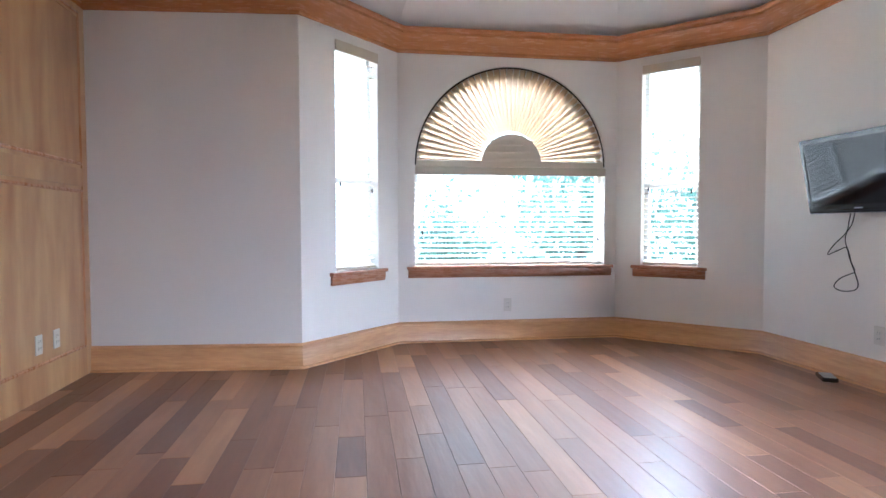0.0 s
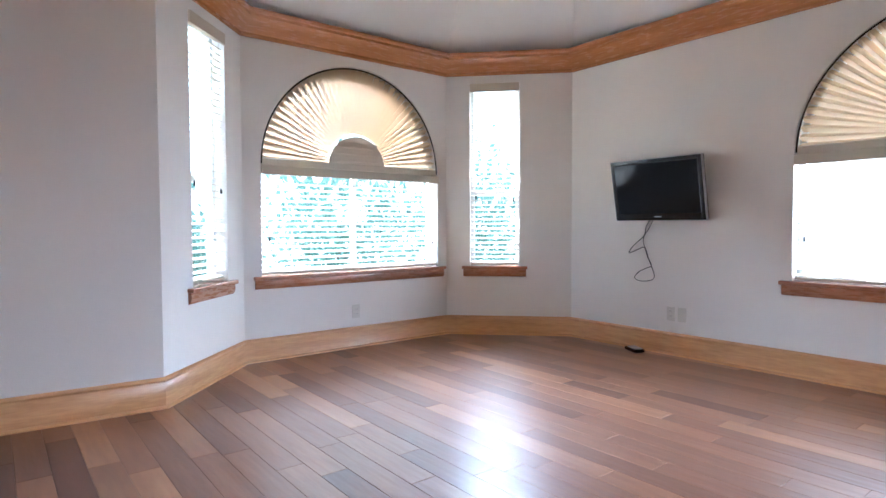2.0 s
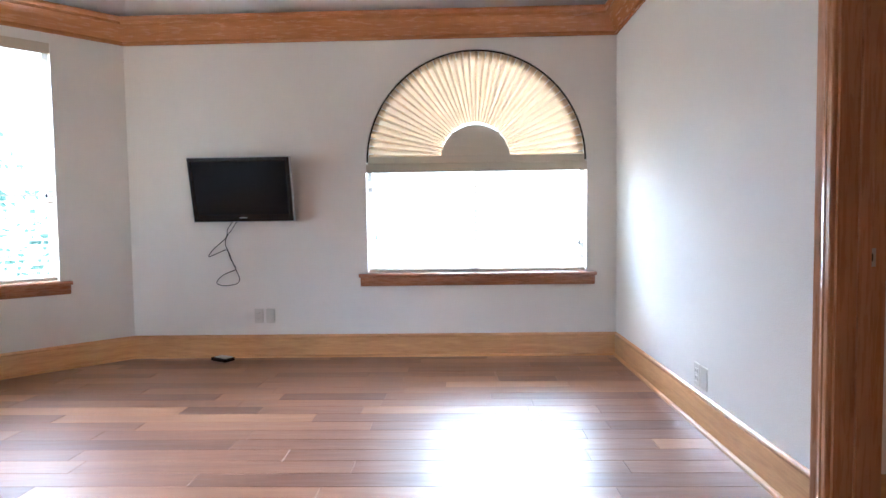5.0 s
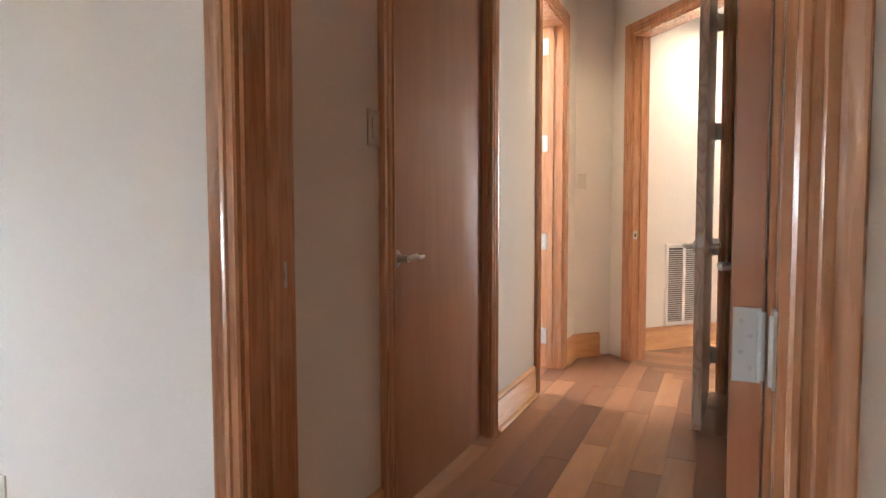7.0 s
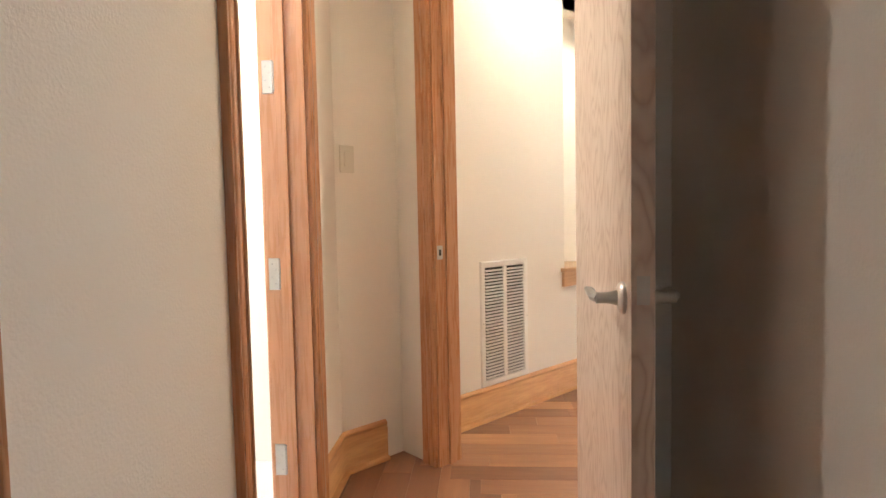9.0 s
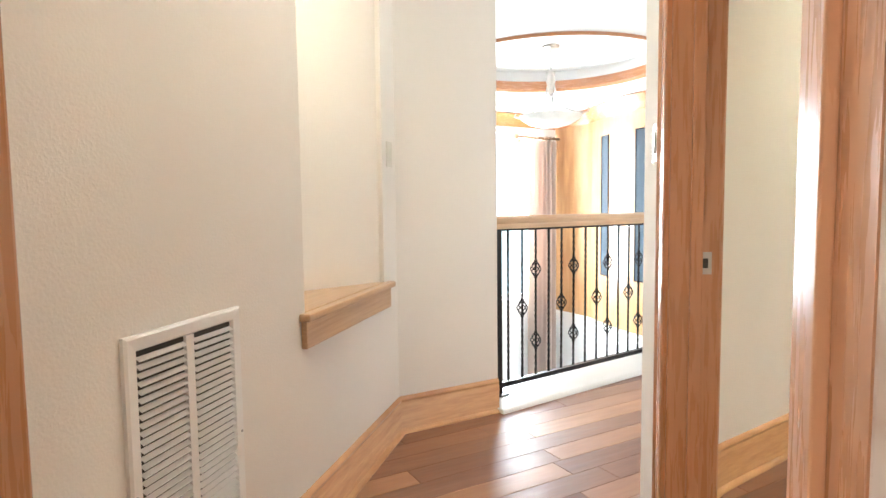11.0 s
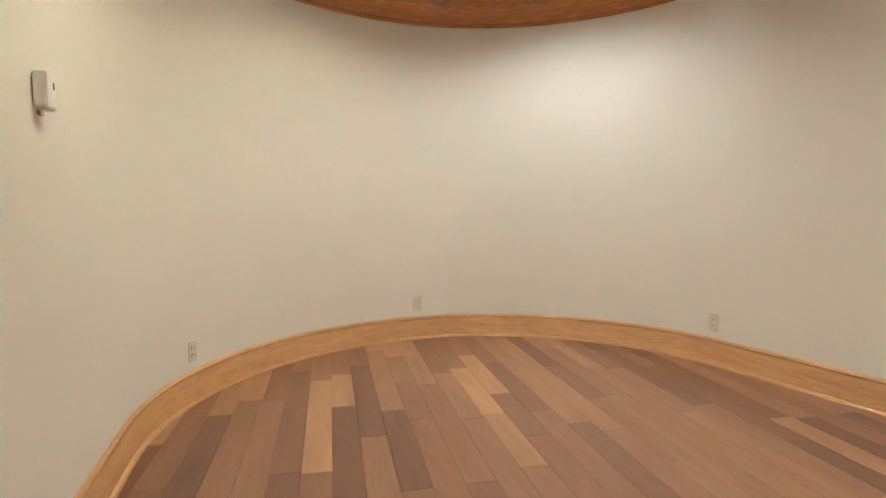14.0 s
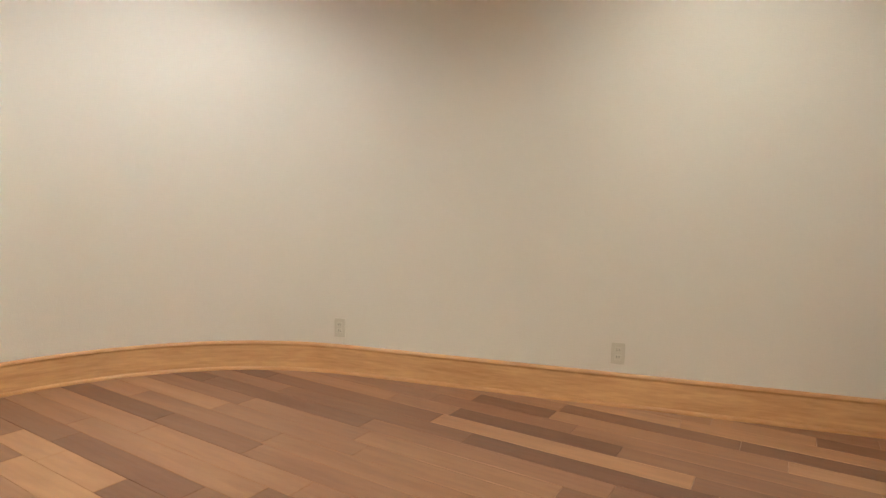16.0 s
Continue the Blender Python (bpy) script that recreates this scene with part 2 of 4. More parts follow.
class Mesh:
    def __init__(self):
        self.v, self.f = [], []

    def add(self, verts, faces):
        k = len(self.v)
        self.v += [tuple(p) for p in verts]
        self.f += [tuple(k + i for i in f) for f in faces]
        return self

    def box(self, a, b, m=None, bevel=0.0):
        (x0, y0, z0), (x1, y1, z1) = a, b
        c = bevel
        if not c:
            vs = [(x, y, z) for z in (z0, z1) for y in (y0, y1) for x in (x0, x1)]
            fs = [(0, 2, 3, 1), (4, 5, 7, 6), (0, 1, 5, 4), (2, 6, 7, 3), (0, 4, 6, 2), (1, 3, 7, 5)]
        else:
            bm = bmesh.new()
            bmesh.ops.create_cube(bm, size=1)
            for v in bm.verts:
                v.co = ((x0 + x1) / 2 + v.co.x * (x1 - x0), (y0 + y1) / 2 + v.co.y * (y1 - y0), (z0 + z1) / 2 + v.co.z * (z1 - z0))
            bmesh.ops.bevel(bm, geom=bm.edges[:], offset=c, segments=2, affect="EDGES", profile=0.6)
            bm.verts.index_update()
            vs, fs = [v.co[:] for v in bm.verts], [[v.index for v in f.verts] for f in bm.faces]
            bm.free()
        if m is not None:
            vs = [(m @ Vector(p))[:] for p in vs]
        return self.add(vs, fs)

    def tube(self, path, r, n=8, m=None, close=False):
        """A round rod of radius r (a number, or one per point) along the points of path."""
        pts = [Vector(p) for p in path]
        rs = r if isinstance(r, (list, tuple)) else [r] * len(pts)
        vs, fs = [], []
        ref = None
        for i, p in enumerate(pts):
            d = (pts[min(i + 1, len(pts) - 1)] - pts[max(i - 1, 0)]).normalized()
            if ref is None:
                ref = Vector((0, 0, 1)) if abs(d.z) < 0.9 else Vector((1, 0, 0))
            u = (ref - d * ref.dot(d)).normalized()
            ref = u
            w = d.cross(u)
            vs += [p + rs[i] * (math.cos(a) * u + math.sin(a) * w) for a in (2 * math.pi * k / n for k in range(n))]
        for i in range(len(pts) - 1):
            for k in range(n):
                fs.append((i * n + k, i * n + (k + 1) % n, (i + 1) * n + (k + 1) % n, (i + 1) * n + k))
        fs += [tuple(range(n))[::-1], tuple((len(pts) - 1) * n + k for k in range(n))]
        if m is not None:
            vs = [m @ v for v in vs]
        return self.add([v[:] for v in vs], fs)

    def lathe(self, prof, n=24, m=None):
        """Turns (radius, z) points about the z axis."""
        vs = [(r * math.cos(2 * math.pi * k / n), r * math.sin(2 * math.pi * k / n), z) for r, z in prof for k in range(n)]
        fs = [(i * n + k, i * n + (k + 1) % n, (i + 1) * n + (k + 1) % n, (i + 1) * n + k) for i in range(len(prof) - 1) for k in range(n)]
        fs += [tuple(range(n))[::-1], tuple((len(prof) - 1) * n + k for k in range(n))]
        if m is not None:
            vs = [(m @ Vector(p))[:] for p in vs]
        return self.add(vs, fs)

    def sweep(self, path, prof, place, closed=False):
        """Runs the profile of (offset, rise) along a 2D path, mitred at its corners; place(x, y, rise) puts it into space."""
        p = [Vector(q) for q in path]
        k, vs, fs = len(p), [], []
        for i in range(k):
            a = (p[i] - p[i - 1]).normalized() if (i or closed) else None
            b = (p[(i + 1) % k] - p[i]).normalized() if (i < k - 1 or closed) else None
            a, b = a or b, b or a
            na, nb = Vector((-a.y, a.x)), Vector((-b.y, b.x))
            mit = (na + nb) / max(0.3, 1 + na.dot(nb))
            vs += [place(p[i].x + mit.x * d, p[i].y + mit.y * d, h) for d, h in prof]
        c = len(prof)
        for i in range(k if closed else k - 1):
            for j in range(c):
                q = (i + 1) % k
                fs.append((i * c + j, q * c + j, q * c + (j + 1) % c, i * c + (j + 1) % c))
        if not closed:
            fs += [tuple(range(c))[::-1], tuple((k - 1) * c + j for j in range(c))]
        return self.add(vs, fs)


def mesh_object(name, mesh, mat, smooth=False):
    me = bpy.data.meshes.new(name)
    me.from_pydata(mesh.v, [], mesh.f)
    bm = bmesh.new()
    bm.from_mesh(me)
    bmesh.ops.recalc_face_normals(bm, faces=bm.faces)
    bm.to_mesh(me)
    bm.free()
    me.materials.append(mat)
    if smooth:
        me.polygons.foreach_set("use_smooth", [True] * len(me.polygons))
        me.set_sharp_from_angle(angle=radians(40))
    return new(name, me)


def part(name, mesh, mat, parent, label="", smooth=False):
    ob = mesh_object(name, mesh, mat, smooth)
    ob.parent = parent
    return tagged(ob, label)


def thing(name, m, label, category, group="", kind=""):
    ob = new(name)
    ob.empty_display_size = 0.1
    ob.matrix_world = m
    return tagged(ob, label, category, group, kind)


def solid(name, mesh, mat, label="", category="", kind="structure", smooth=False):
    return tagged(mesh_object(name, mesh, mat, smooth), label, category, "", kind)


def frame_of(a, b):
    """Local axes of a wall from a to b: x along it, y out of the room behind it, z up. The room lies on the right of a -> b."""
    d = Vector((b[0] - a[0], b[1] - a[1]))
    return pose(a[0], a[1], 0, 0, 0, math.degrees(math.atan2(d.y, d.x))), d.length


def wall(name, a, b, z0, z1, thick, holes=(), mat=None, label="cream painted plaster wall", arch=None):
    """Front on a -> b, room on the right, thickness to the left. holes: (s0, s1, z0, z1), ordered; arch: index of a hole with a round head."""
    m, length = frame_of(a, b)
    me, s = Mesh(), 0.0

    def blk(s0, s1, lo, hi):
        if s1 - s0 > 1e-4 and hi - lo > 1e-4:
            me.box((s0, 0, lo), (s1, thick, hi), m)
    for i, (s0, s1, lo, hi) in enumerate(holes):
        blk(s, s0, z0, z1)
        blk(s0, s1, z0, lo)
        if arch == i:
            r, c, k = (s1 - s0) / 2, (s0 + s1) / 2, 40
            for j in range(k):
                x = [c - r * math.cos(math.pi * (j + q) / k) for q in (0, 1)]
                h = [hi + r * math.sin(math.pi * (j + q) / k) for q in (0, 1)]
                vs = [(m @ Vector(p))[:] for p in [(x[0], 0, h[0]), (x[1], 0, h[1]), (x[1], 0, z1), (x[0], 0, z1),
                                                   (x[0], thick, h[0]), (x[1], thick, h[1]), (x[1], thick, z1), (x[0], thick, z1)]]
                me.add(vs, [(0, 1, 2, 3), (7, 6, 5, 4), (0, 4, 5, 1), (3, 2, 6, 7)])
        else:
            blk(s0, s1, hi, z1)
        s = s1
    blk(s, length, z0, z1)
    return solid(name, me, mat or WALL, label)


BASE_PROFILE = [(0, 0), (0.020, 0), (0.020, 0.012), (0.016, 0.018), (0.016, 0.145), (0.012, 0.150), (0.012, 0.158), (0.015, 0.164), (0.013, 0.172), (0.004, 0.180), (0, 0.182)]
SHOE_PROFILE = [(0.016, 0), (0.034, 0), (0.033, 0.008), (0.027, 0.015), (0.016, 0.018)]
CROWN_PROFILE = [(0, 0), (0.012, 0), (0.016, 0.018), (0.012, 0.03), (0.03, 0.045), (0.05, 0.085), (0.085, 0.125), (0.105, 0.135), (0.108, 0.155),
                 (0.118, 0.162), (0.124, 0.178), (0.12, 0.192), (0.10, 0.198), (0, 0.198)]
CASE_PROFILE = [(0, 0), (0, 0.014), (0.005, 0.019), (0.014, 0.019), (0.018, 0.014), (0.030, 0.014), (0.034, 0.018), (0.045, 0.018), (0.050, 0.014),
                (0.061, 0.015), (0.067, 0.021), (0.078, 0.022), (0.083, 0.016), (0.083, 0)]


def run(name, pts, prof, z, mat, label, closed=False):
    """A moulding along walls; the room lies on the right of the path."""
    me = Mesh().sweep([(p[0], p[1]) for p in pts], [(-d, h) for d, h in prof], lambda x, y, h: (x, y, z + h), closed)
    return solid(name, me, mat, label, smooth=True)


def baseboard(pts, closed=False):
    run("baseboard", pts, BASE_PROFILE, 0, BASE_WOOD, "honey-stained pine baseboard with a moulded top", closed)
    run("trim", pts, SHOE_PROFILE, 0, BASE_WOOD, "slim pine shoe moulding at the floor", closed)


def door_frame(a, b, s0, s1, top, thick, name, label, sides=(True, True)):
    """Jambs, stops and casings of a door opening s0..s1 in the wall a -> b."""
    m, _ = frame_of(a, b)
    f = thing(name, m, label, "door frame", kind="structure")
    j = 0.018
    part("jamb", Mesh().box((s0, -0.002, 0), (s0 + j, thick + 0.002, top)), CASE_WOOD, f)
    part("jamb", Mesh().box((s1 - j, -0.002, 0), (s1, thick + 0.002, top)), CASE_WOOD, f)
    part("head_jamb", Mesh().box((s0 + j, -0.002, top - j), (s1 - j, thick + 0.002, top)), CASE_WOOD, f)
    for x0, x1 in ((s0 + j, s0 + j + 0.011), (s1 - j - 0.011, s1 - j)):
        part("door_stop", Mesh().box((x0, thick * 0.42, 0), (x1, thick * 0.68, top - j), bevel=0.002), CASE_WOOD, f)
    path = [(s0 + 0.006, 0), (s0 + 0.006, top - 0.006), (s1 - 0.006, top - 0.006), (s1 - 0.006, 0)]
    if sides[0]:
        part("casing", Mesh().sweep(path, CASE_PROFILE, lambda x, y, h: (x, -h, y)), CASE_WOOD, f, smooth=True)
    if sides[1]:
        part("casing", Mesh().sweep(path, CASE_PROFILE, lambda x, y, h: (x, thick + h, y)), CASE_WOOD, f, smooth=True)
    return f


def lever(parent, x, z, y, way, out):
    """A lever handle on a door face at y, pointing along way (+1 or -1), standing out along out (+1 or -1)."""
    rot = pose(x, y, z, -90 * out, 0, 0)
    h = part("handle", Mesh().lathe([(0.033, 0), (0.033, 0.004), (0.028, 0.010), (0.016, 0.014), (0.012, 0.03), (0.012, 0.055)], 20, rot), STEEL, parent, "satin nickel lever handle", smooth=True)
    o = out
    pts = [(x, y + o * 0.05, z), (x + way * 0.015, y + o * 0.058, z + 0.002), (x + way * 0.05, y + o * 0.058, z + 0.008), (x + way * 0.085, y + o * 0.054, z - 0.001), (x + way * 0.115, y + o * 0.056, z + 0.004)]
    part("lever", Mesh().tube(pts, [0.010, 0.011, 0.009, 0.008, 0.006], 8), STEEL, h, smooth=True)


def hinge(parent, x, y, z, normal):
    """A steel butt hinge with a rounded leaf on a face whose outward normal is the local x or y sign."""
    ax, sg = normal
    me = Mesh()
    if ax == "x":
        me.box((x, y - 0.019, z - 0.057), (x + sg * 0.003, y + 0.019, z + 0.057), bevel=0.001)
        me.tube([(x + sg * 0.004, y - 0.02, z - 0.052), (x + sg * 0.004, y - 0.02, z + 0.052)], 0.006, 8)
    else:
        me.box((x - 0.018, y, z - 0.05), (x + 0.018, y + sg * 0.003, z + 0.05), bevel=0.001)
        me.tube([(x + 0.024, y + sg * 0.004, z - 0.052), (x + 0.024, y + sg * 0.004, z + 0.052)], 0.006, 8)
    hg = part("hinge", me, SATIN, parent, "brushed steel butt hinge")
    for dx, dz in ((0.007, 0.036), (-0.006, 0.014), (0.007, -0.012), (-0.006, -0.036)):
        rot = pose(x, y + sg * 0.003, z + dz, -90 * sg) @ Matrix.Translation((dx, 0, 0)) if ax == "y" else pose(x + sg * 0.003, y + dx, z + dz, 0, 90 * sg)
        part("screw", Mesh().lathe([(0.0035, 0), (0.003, 0.0012), (0.0012, 0.0006)], 8, rot), SILVER, hg)


# ---- plan ----
CROWN_Z, ROOM_H, DOOR_H, T = 2.50, 2.695, 2.43, 0.15
P0, A, B, C, D, SE = (-1.83, 4.08), (-0.36, 3.955), (0.385, 4.735), (2.375, 4.73), (3.215, 3.87), (3.22, -0.015)
SW = (-1.83, -0.015)
EN0, EN1 = -0.433, 0.593          # room door, from x to x in the south wall
HX0, HX1 = -0.515, 0.665         # hall walls
E0, V1 = (0.665, -3.49), (-1.11, -5.365)   # slanting wall with the return-air grille
W_END = (-1.70, -5.365)
M0, M1 = (-0.573, -3.069), (-1.515, -4.215)  # slanting wall with the study door
VOID_Z = -3.2

# room walls; the room lies on the right of each
SILL_Z = 0.665
wall("wall_northwest", P0, A, 0, 3.0, T)
_, LAB = frame_of(A, B)
_, LCD = frame_of(C, D)
S1 = (0.345, 0.825)
S3 = (0.23, 0.71)
wall("wall_bay_west", A, B, 0, 3.0, T, [(S1[0], S1[1], SILL_Z, 2.42)])
wall("wall_bay_north", B, C, 0, 3.0, T, [(0.145, 1.885, SILL_Z, 1.55)], arch=0)
wall("wall_bay_east", C, D, 0, 3.0, T, [(S3[0], S3[1], SILL_Z, 2.42)])
wall("wall_east", D, SE, 0, 3.0, T, [(1.915, 3.655, SILL_Z, 1.55)], arch=0)
wall("wall_south", SE, SW, 0, 3.0, T, [(SE[0] - EN1, SE[0] - EN0, 0, DOOR_H)])
wall("wall_west", SW, P0, 0, 3.0, T, label="plaster wall behind wooden panelling")
# hall and landing
CL0, CL1, BA0, BA1 = -0.763, -1.680, -2.51, -3.11
wall("wall_hall_east", (HX1, -0.165), E0, 0, 3.0, T, [(-0.165 - CL0, -0.165 - CL1, 0, DOOR_H), (-0.165 - BA0, -0.165 - BA1, 0, DOOR_H)])
NI0, NI1, NIZ0, NIZ1 = 1.64, 2.40, 0.755, 2.45
wall("wall_grille", E0, V1, 0, 3.0, T, [(NI0, NI1, NIZ0, NIZ1)])
wall("wall_landing_end", V1, W_END, 0, 3.0, 0.40)
wall("wall_hall_west", (HX0, -2.85), (HX0, -0.165), 0, 3.0, 0.12)
PA, PB = (0.435, -3.733), (-0.512, -2.836)
wall("wall_passage", PA, PB, 0, 3.0, 0.13, [(0.24, 1.075, 0, DOOR_H)])
MD0, MD1 = 0.405, 1.256
wall("wall_study_door", M1, M0, 0, 3.0, 0.12, [(MD0, MD1, 0, DOOR_H)])
wall("wall_hall_corner", M0, (HX0, -2.85), 0, 3.0, 0.12)
wall("wall_landing_north", (-6.3, -4.94), (-2.1, -4.40), 0, 3.0, 0.10)
wall("wall_landing_bend", (-2.1, -4.40), M1, 0, 3.0, 0.10)


def fillet(pts, radii, step=6):
    """A path with its inner corners rounded to the given radii."""
    out = [Vector(pts[0])]
    for i in range(1, len(pts) - 1):
        p, a, b = Vector(pts[i]), Vector(pts[i - 1]), Vector(pts[i + 1])
        r = radii[i - 1]
        u, w = (a - p).normalized(), (b - p).normalized()
        half = math.acos(max(-1, min(1, u.dot(w)))) / 2
        if r <= 0:
            out.append(p)
            continue
        tl = r / math.tan(half)
        c = p + (u + w).normalized() * (r / math.sin(half))
        s, e = p + u * tl - c, p + w * tl - c
        ang = math.atan2(s.x * e.y - s.y * e.x, s.dot(e))
        k = max(3, int(abs(math.degrees(ang)) / step))
        for j in range(k + 1):
            q = ang * j / k
            out.append(c + Vector((s.x * math.cos(q) - s.y * math.sin(q), s.x * math.sin(q) + s.y * math.cos(q))))
    out.append(Vector(pts[-1]))
    return [(p.x, p.y) for p in out]


OVAL = fillet([(-1.44, -3.907), (-1.74, -4.19), (-5.46, -4.53), (-5.46, -1.29), (-1.3, -0.205), (-0.665, -0.205), (-0.665, -3.03)], [0.7, 1.85, 1.7, 0.5, 0.3], 4)
solid("wall_study_curved", Mesh().sweep(OVAL, [(0, 0), (0.12, 0), (0.12, 3.0), (0, 3.0)], lambda x, y, h: (x, y, h)), WALL, "cream painted wall curving round the room", smooth=True)
baseboard(OVAL)
run("trim", OVAL, CROWN_PROFILE, 2.47, CROWN_WOOD, "varnished wooden crown moulding round the curved wall")

# room mouldings
baseboard([P0, A, B, C, D, SE, (EN1 + 0.080, SE[1])])
baseboard([(EN0 - 0.080, SE[1]), SW])
run("trim", [SW, P0, A, B, C, D, SE], CROWN_PROFILE, CROWN_Z, CROWN_WOOD, "varnished wooden crown moulding", closed=True)
# hall mouldings
baseboard([(HX1, -0.165), (HX1, CL0 + 0.080)])
baseboard([(HX1, CL1 - 0.080), (HX1, BA0 + 0.080)])
baseboard([(HX1, BA1 - 0.080), E0, (0.505, -3.659)])
baseboard([(0.30, -3.876), V1, W_END])
baseboard([(HX0, -2.80), (HX0, -0.165)])

# ceilings
hip = Mesh()
rim = [Vector(p) for p in (SW, P0, A, B, C, D, SE)]
mid = Vector((1.1, 2.05))
k = len(rim)
hip.add([(p.x, p.y, ROOM_H) for p in rim] + [(*(mid + (p - mid) * 0.62), 3.45) for p in rim], [(i, (i + 1) % k, k + (i + 1) % k, k + i) for i in range(k)] + [tuple(range(k, 2 * k))])
solid("ceiling", hip, CEIL, "white ceiling rising in sloping planes", "ceiling")
solid("roof", Mesh().box((-2.2, -0.2, 3.5), (3.6, 5.1, 3.6)), CEIL, "plain closing slab")
solid("ceiling", Mesh().box((-1.95, -5.7, 2.78), (2.6, -0.16, 2.88)), CEIL, "flat white hall ceiling", "ceiling")
solid("ceiling", Mesh().box((-6.3, -5.5, 2.74), (-0.64, -0.17, 2.775)), CEIL, "flat white study ceiling", "ceiling")

# ---- windows ----


def slats(parent, x0, x1, z0, z1, y, step=0.046, tilt=14):
    base = Mesh().box((x0, -0.024, -0.0013), (x1, 0.024, 0.0013))
    first = None
    n = int((z1 - z0 - 0.03) / step)
    for i in range(n):
        if first is None:
            first = part("slat", base, SLAT, parent)
            ob = first
        else:
            ob = first.copy()
            scene.collection.objects.link(ob)
        ob.matrix_basis = pose(0, y, z0 + 0.04 + i * step, tilt)
    part("bottom_rail", Mesh().box((x0, y - 0.026, z0 + 0.008), (x1, y + 0.026, z0 + 0.026), bevel=0.004), SLAT, parent)
    for x in (x0 + 0.12, x1 - 0.12):
        part("ladder_cord", Mesh().tube([(x, y - 0.026, z0 + 0.02), (x, y - 0.026, z1)], 0.0013, 5), SLAT, parent)


def cord(parent, x, y, z0, z1):
    c = part("pull_cord", Mesh().tube([(x, y, z1), (x + 0.004, y, (z0 + z1) / 2), (x, y, z0)], 0.0012, 5), SLAT, parent)
    part("tassel", Mesh().lathe([(0.002, 0), (0.007, -0.012), (0.008, -0.035), (0.004, -0.04)], 8, pose(x, y, z0)), IRON, c, "small dark cord tassel")


def sill(m, s0, s1, label):
    t = thing("window_sill", m @ Matrix.Translation(((s0 + s1) / 2, 0, 0)), label, "window sill", kind="structure")
    h = (s1 - s0) / 2
    part("stool", Mesh().box((-h + 0.055, 0.0, SILL_Z - 0.026), (h - 0.055, T - 0.04, SILL_Z + 0.003)), SILL_WOOD, t)
    part("nosing", Mesh().box((-h, -0.045, SILL_Z - 0.026), (h, 0.0, SILL_Z + 0.003), bevel=0.007), SILL_WOOD, t)
    part("apron", Mesh().sweep([(-h + 0.012, 0), (h - 0.012, 0)], [(0, 0.0), (0, 0.02), (-0.03, 0.024), (-0.06, 0.018), (-0.072, 0.008), (-0.072, 0)],
                               lambda x, y, r: (x, -r, SILL_Z - 0.026 + y)), SILL_WOOD, t, smooth=True)


def sash_frame(w, s0, s1, z0, z1, y, bars, label="white window frame"):
    me = Mesh()
    for a, b in (((s0, y, z0), (s0 + 0.04, y + 0.05, z1)), ((s1 - 0.04, y, z0), (s1, y + 0.05, z1)), ((s0 + 0.04, y, z0), (s1 - 0.04, y + 0.05, z0 + 0.045)), ((s0 + 0.04, y, z1 - 0.04), (s1 - 0.04, y + 0.05, z1))):
        me.box(a, b)
    part("window_frame", me, VINYL, w, label)
    for a, b in bars:
        part("sash_bar", Mesh().box(a, b, bevel=0.004), VINYL, w)


def tall_window(name, a, b, s0, s1, label):
    m, _ = frame_of(a, b)
    w = thing(name, m, label, "window", kind="structure")
    z0, z1, mid_z = SILL_Z + 0.003, 2.42, 1.38
    sash_frame(w, s0, s1, z0, z1, 0.09, [((s0 + 0.04, 0.085, mid_z - 0.02), (s1 - 0.04, 0.13, mid_z + 0.02))])
    for lo, hi in ((z0 + 0.045, mid_z - 0.02), (mid_z + 0.02, z1 - 0.04)):
        p = part("pane", Mesh().box((s0 + 0.04, 0.108, lo), (s1 - 0.04, 0.112, hi)), GLASS, w)
        p.visible_shadow = False
    bl = thing("window_blind", m, "cream horizontal slat blind, lowered with open slats", "blind", "window blinds")
    part("valance", Mesh().box((s0 + 0.004, -0.012, z1 - 0.075), (s1 - 0.004, 0.008, z1 + 0.004), bevel=0.004), SLAT, bl, "flat cream valance")
    part("head_rail", Mesh().box((s0 + 0.008, 0.010, z1 - 0.05), (s1 - 0.008, 0.055, z1 - 0.004)), SLAT, bl)
    slats(bl, s0 + 0.012, s1 - 0.012, z0, z1 - 0.06, 0.042)
    cord(bl, s0 + 0.06, 0.012, 1.36, z1 - 0.05)
    cord(bl, s1 - 0.06, 0.012, 1.33, z1 - 0.05)
    sill(m, s0 - 0.075, s1 + 0.075, "stained wooden window sill with a moulded apron")


def arched_window(name, a, b, s0, s1, label):
    m, _ = frame_of(a, b)
    w = thing(name, m, label, "window", kind="structure")
    z0, zs, r, c = SILL_Z + 0.003, 1.55, (s1 - s0) / 2, (s0 + s1) / 2
    sash_frame(w, s0, s1, z0, zs + 0.02, 0.09, [((c - 0.02, 0.085, z0 + 0.045), (c + 0.02, 0.13, zs - 0.02))])
    arc = [(c - (r - 0.001) * math.cos(math.pi * i / 40), zs + (r - 0.001) * math.sin(math.pi * i / 40)) for i in range(41)]
    part("arch_frame", Mesh().sweep(arc, [(0, 0.09), (0, 0.14), (-0.045, 0.14), (-0.045, 0.09)], lambda x, z, h: (x, h, z)), VINYL, w)
    for x0, x1 in ((s0 + 0.04, c - 0.02), (c + 0.02, s1 - 0.04)):
        p = part("pane", Mesh().box((x0, 0.108, z0 + 0.045), (x1, 0.112, zs - 0.02)), GLASS, w)
        p.visible_shadow = False
    fan = [(c - (r - 0.05) * math.cos(math.pi * i / 40), zs + 0.02 + (r - 0.07) * math.sin(math.pi * i / 40)) for i in range(41)]
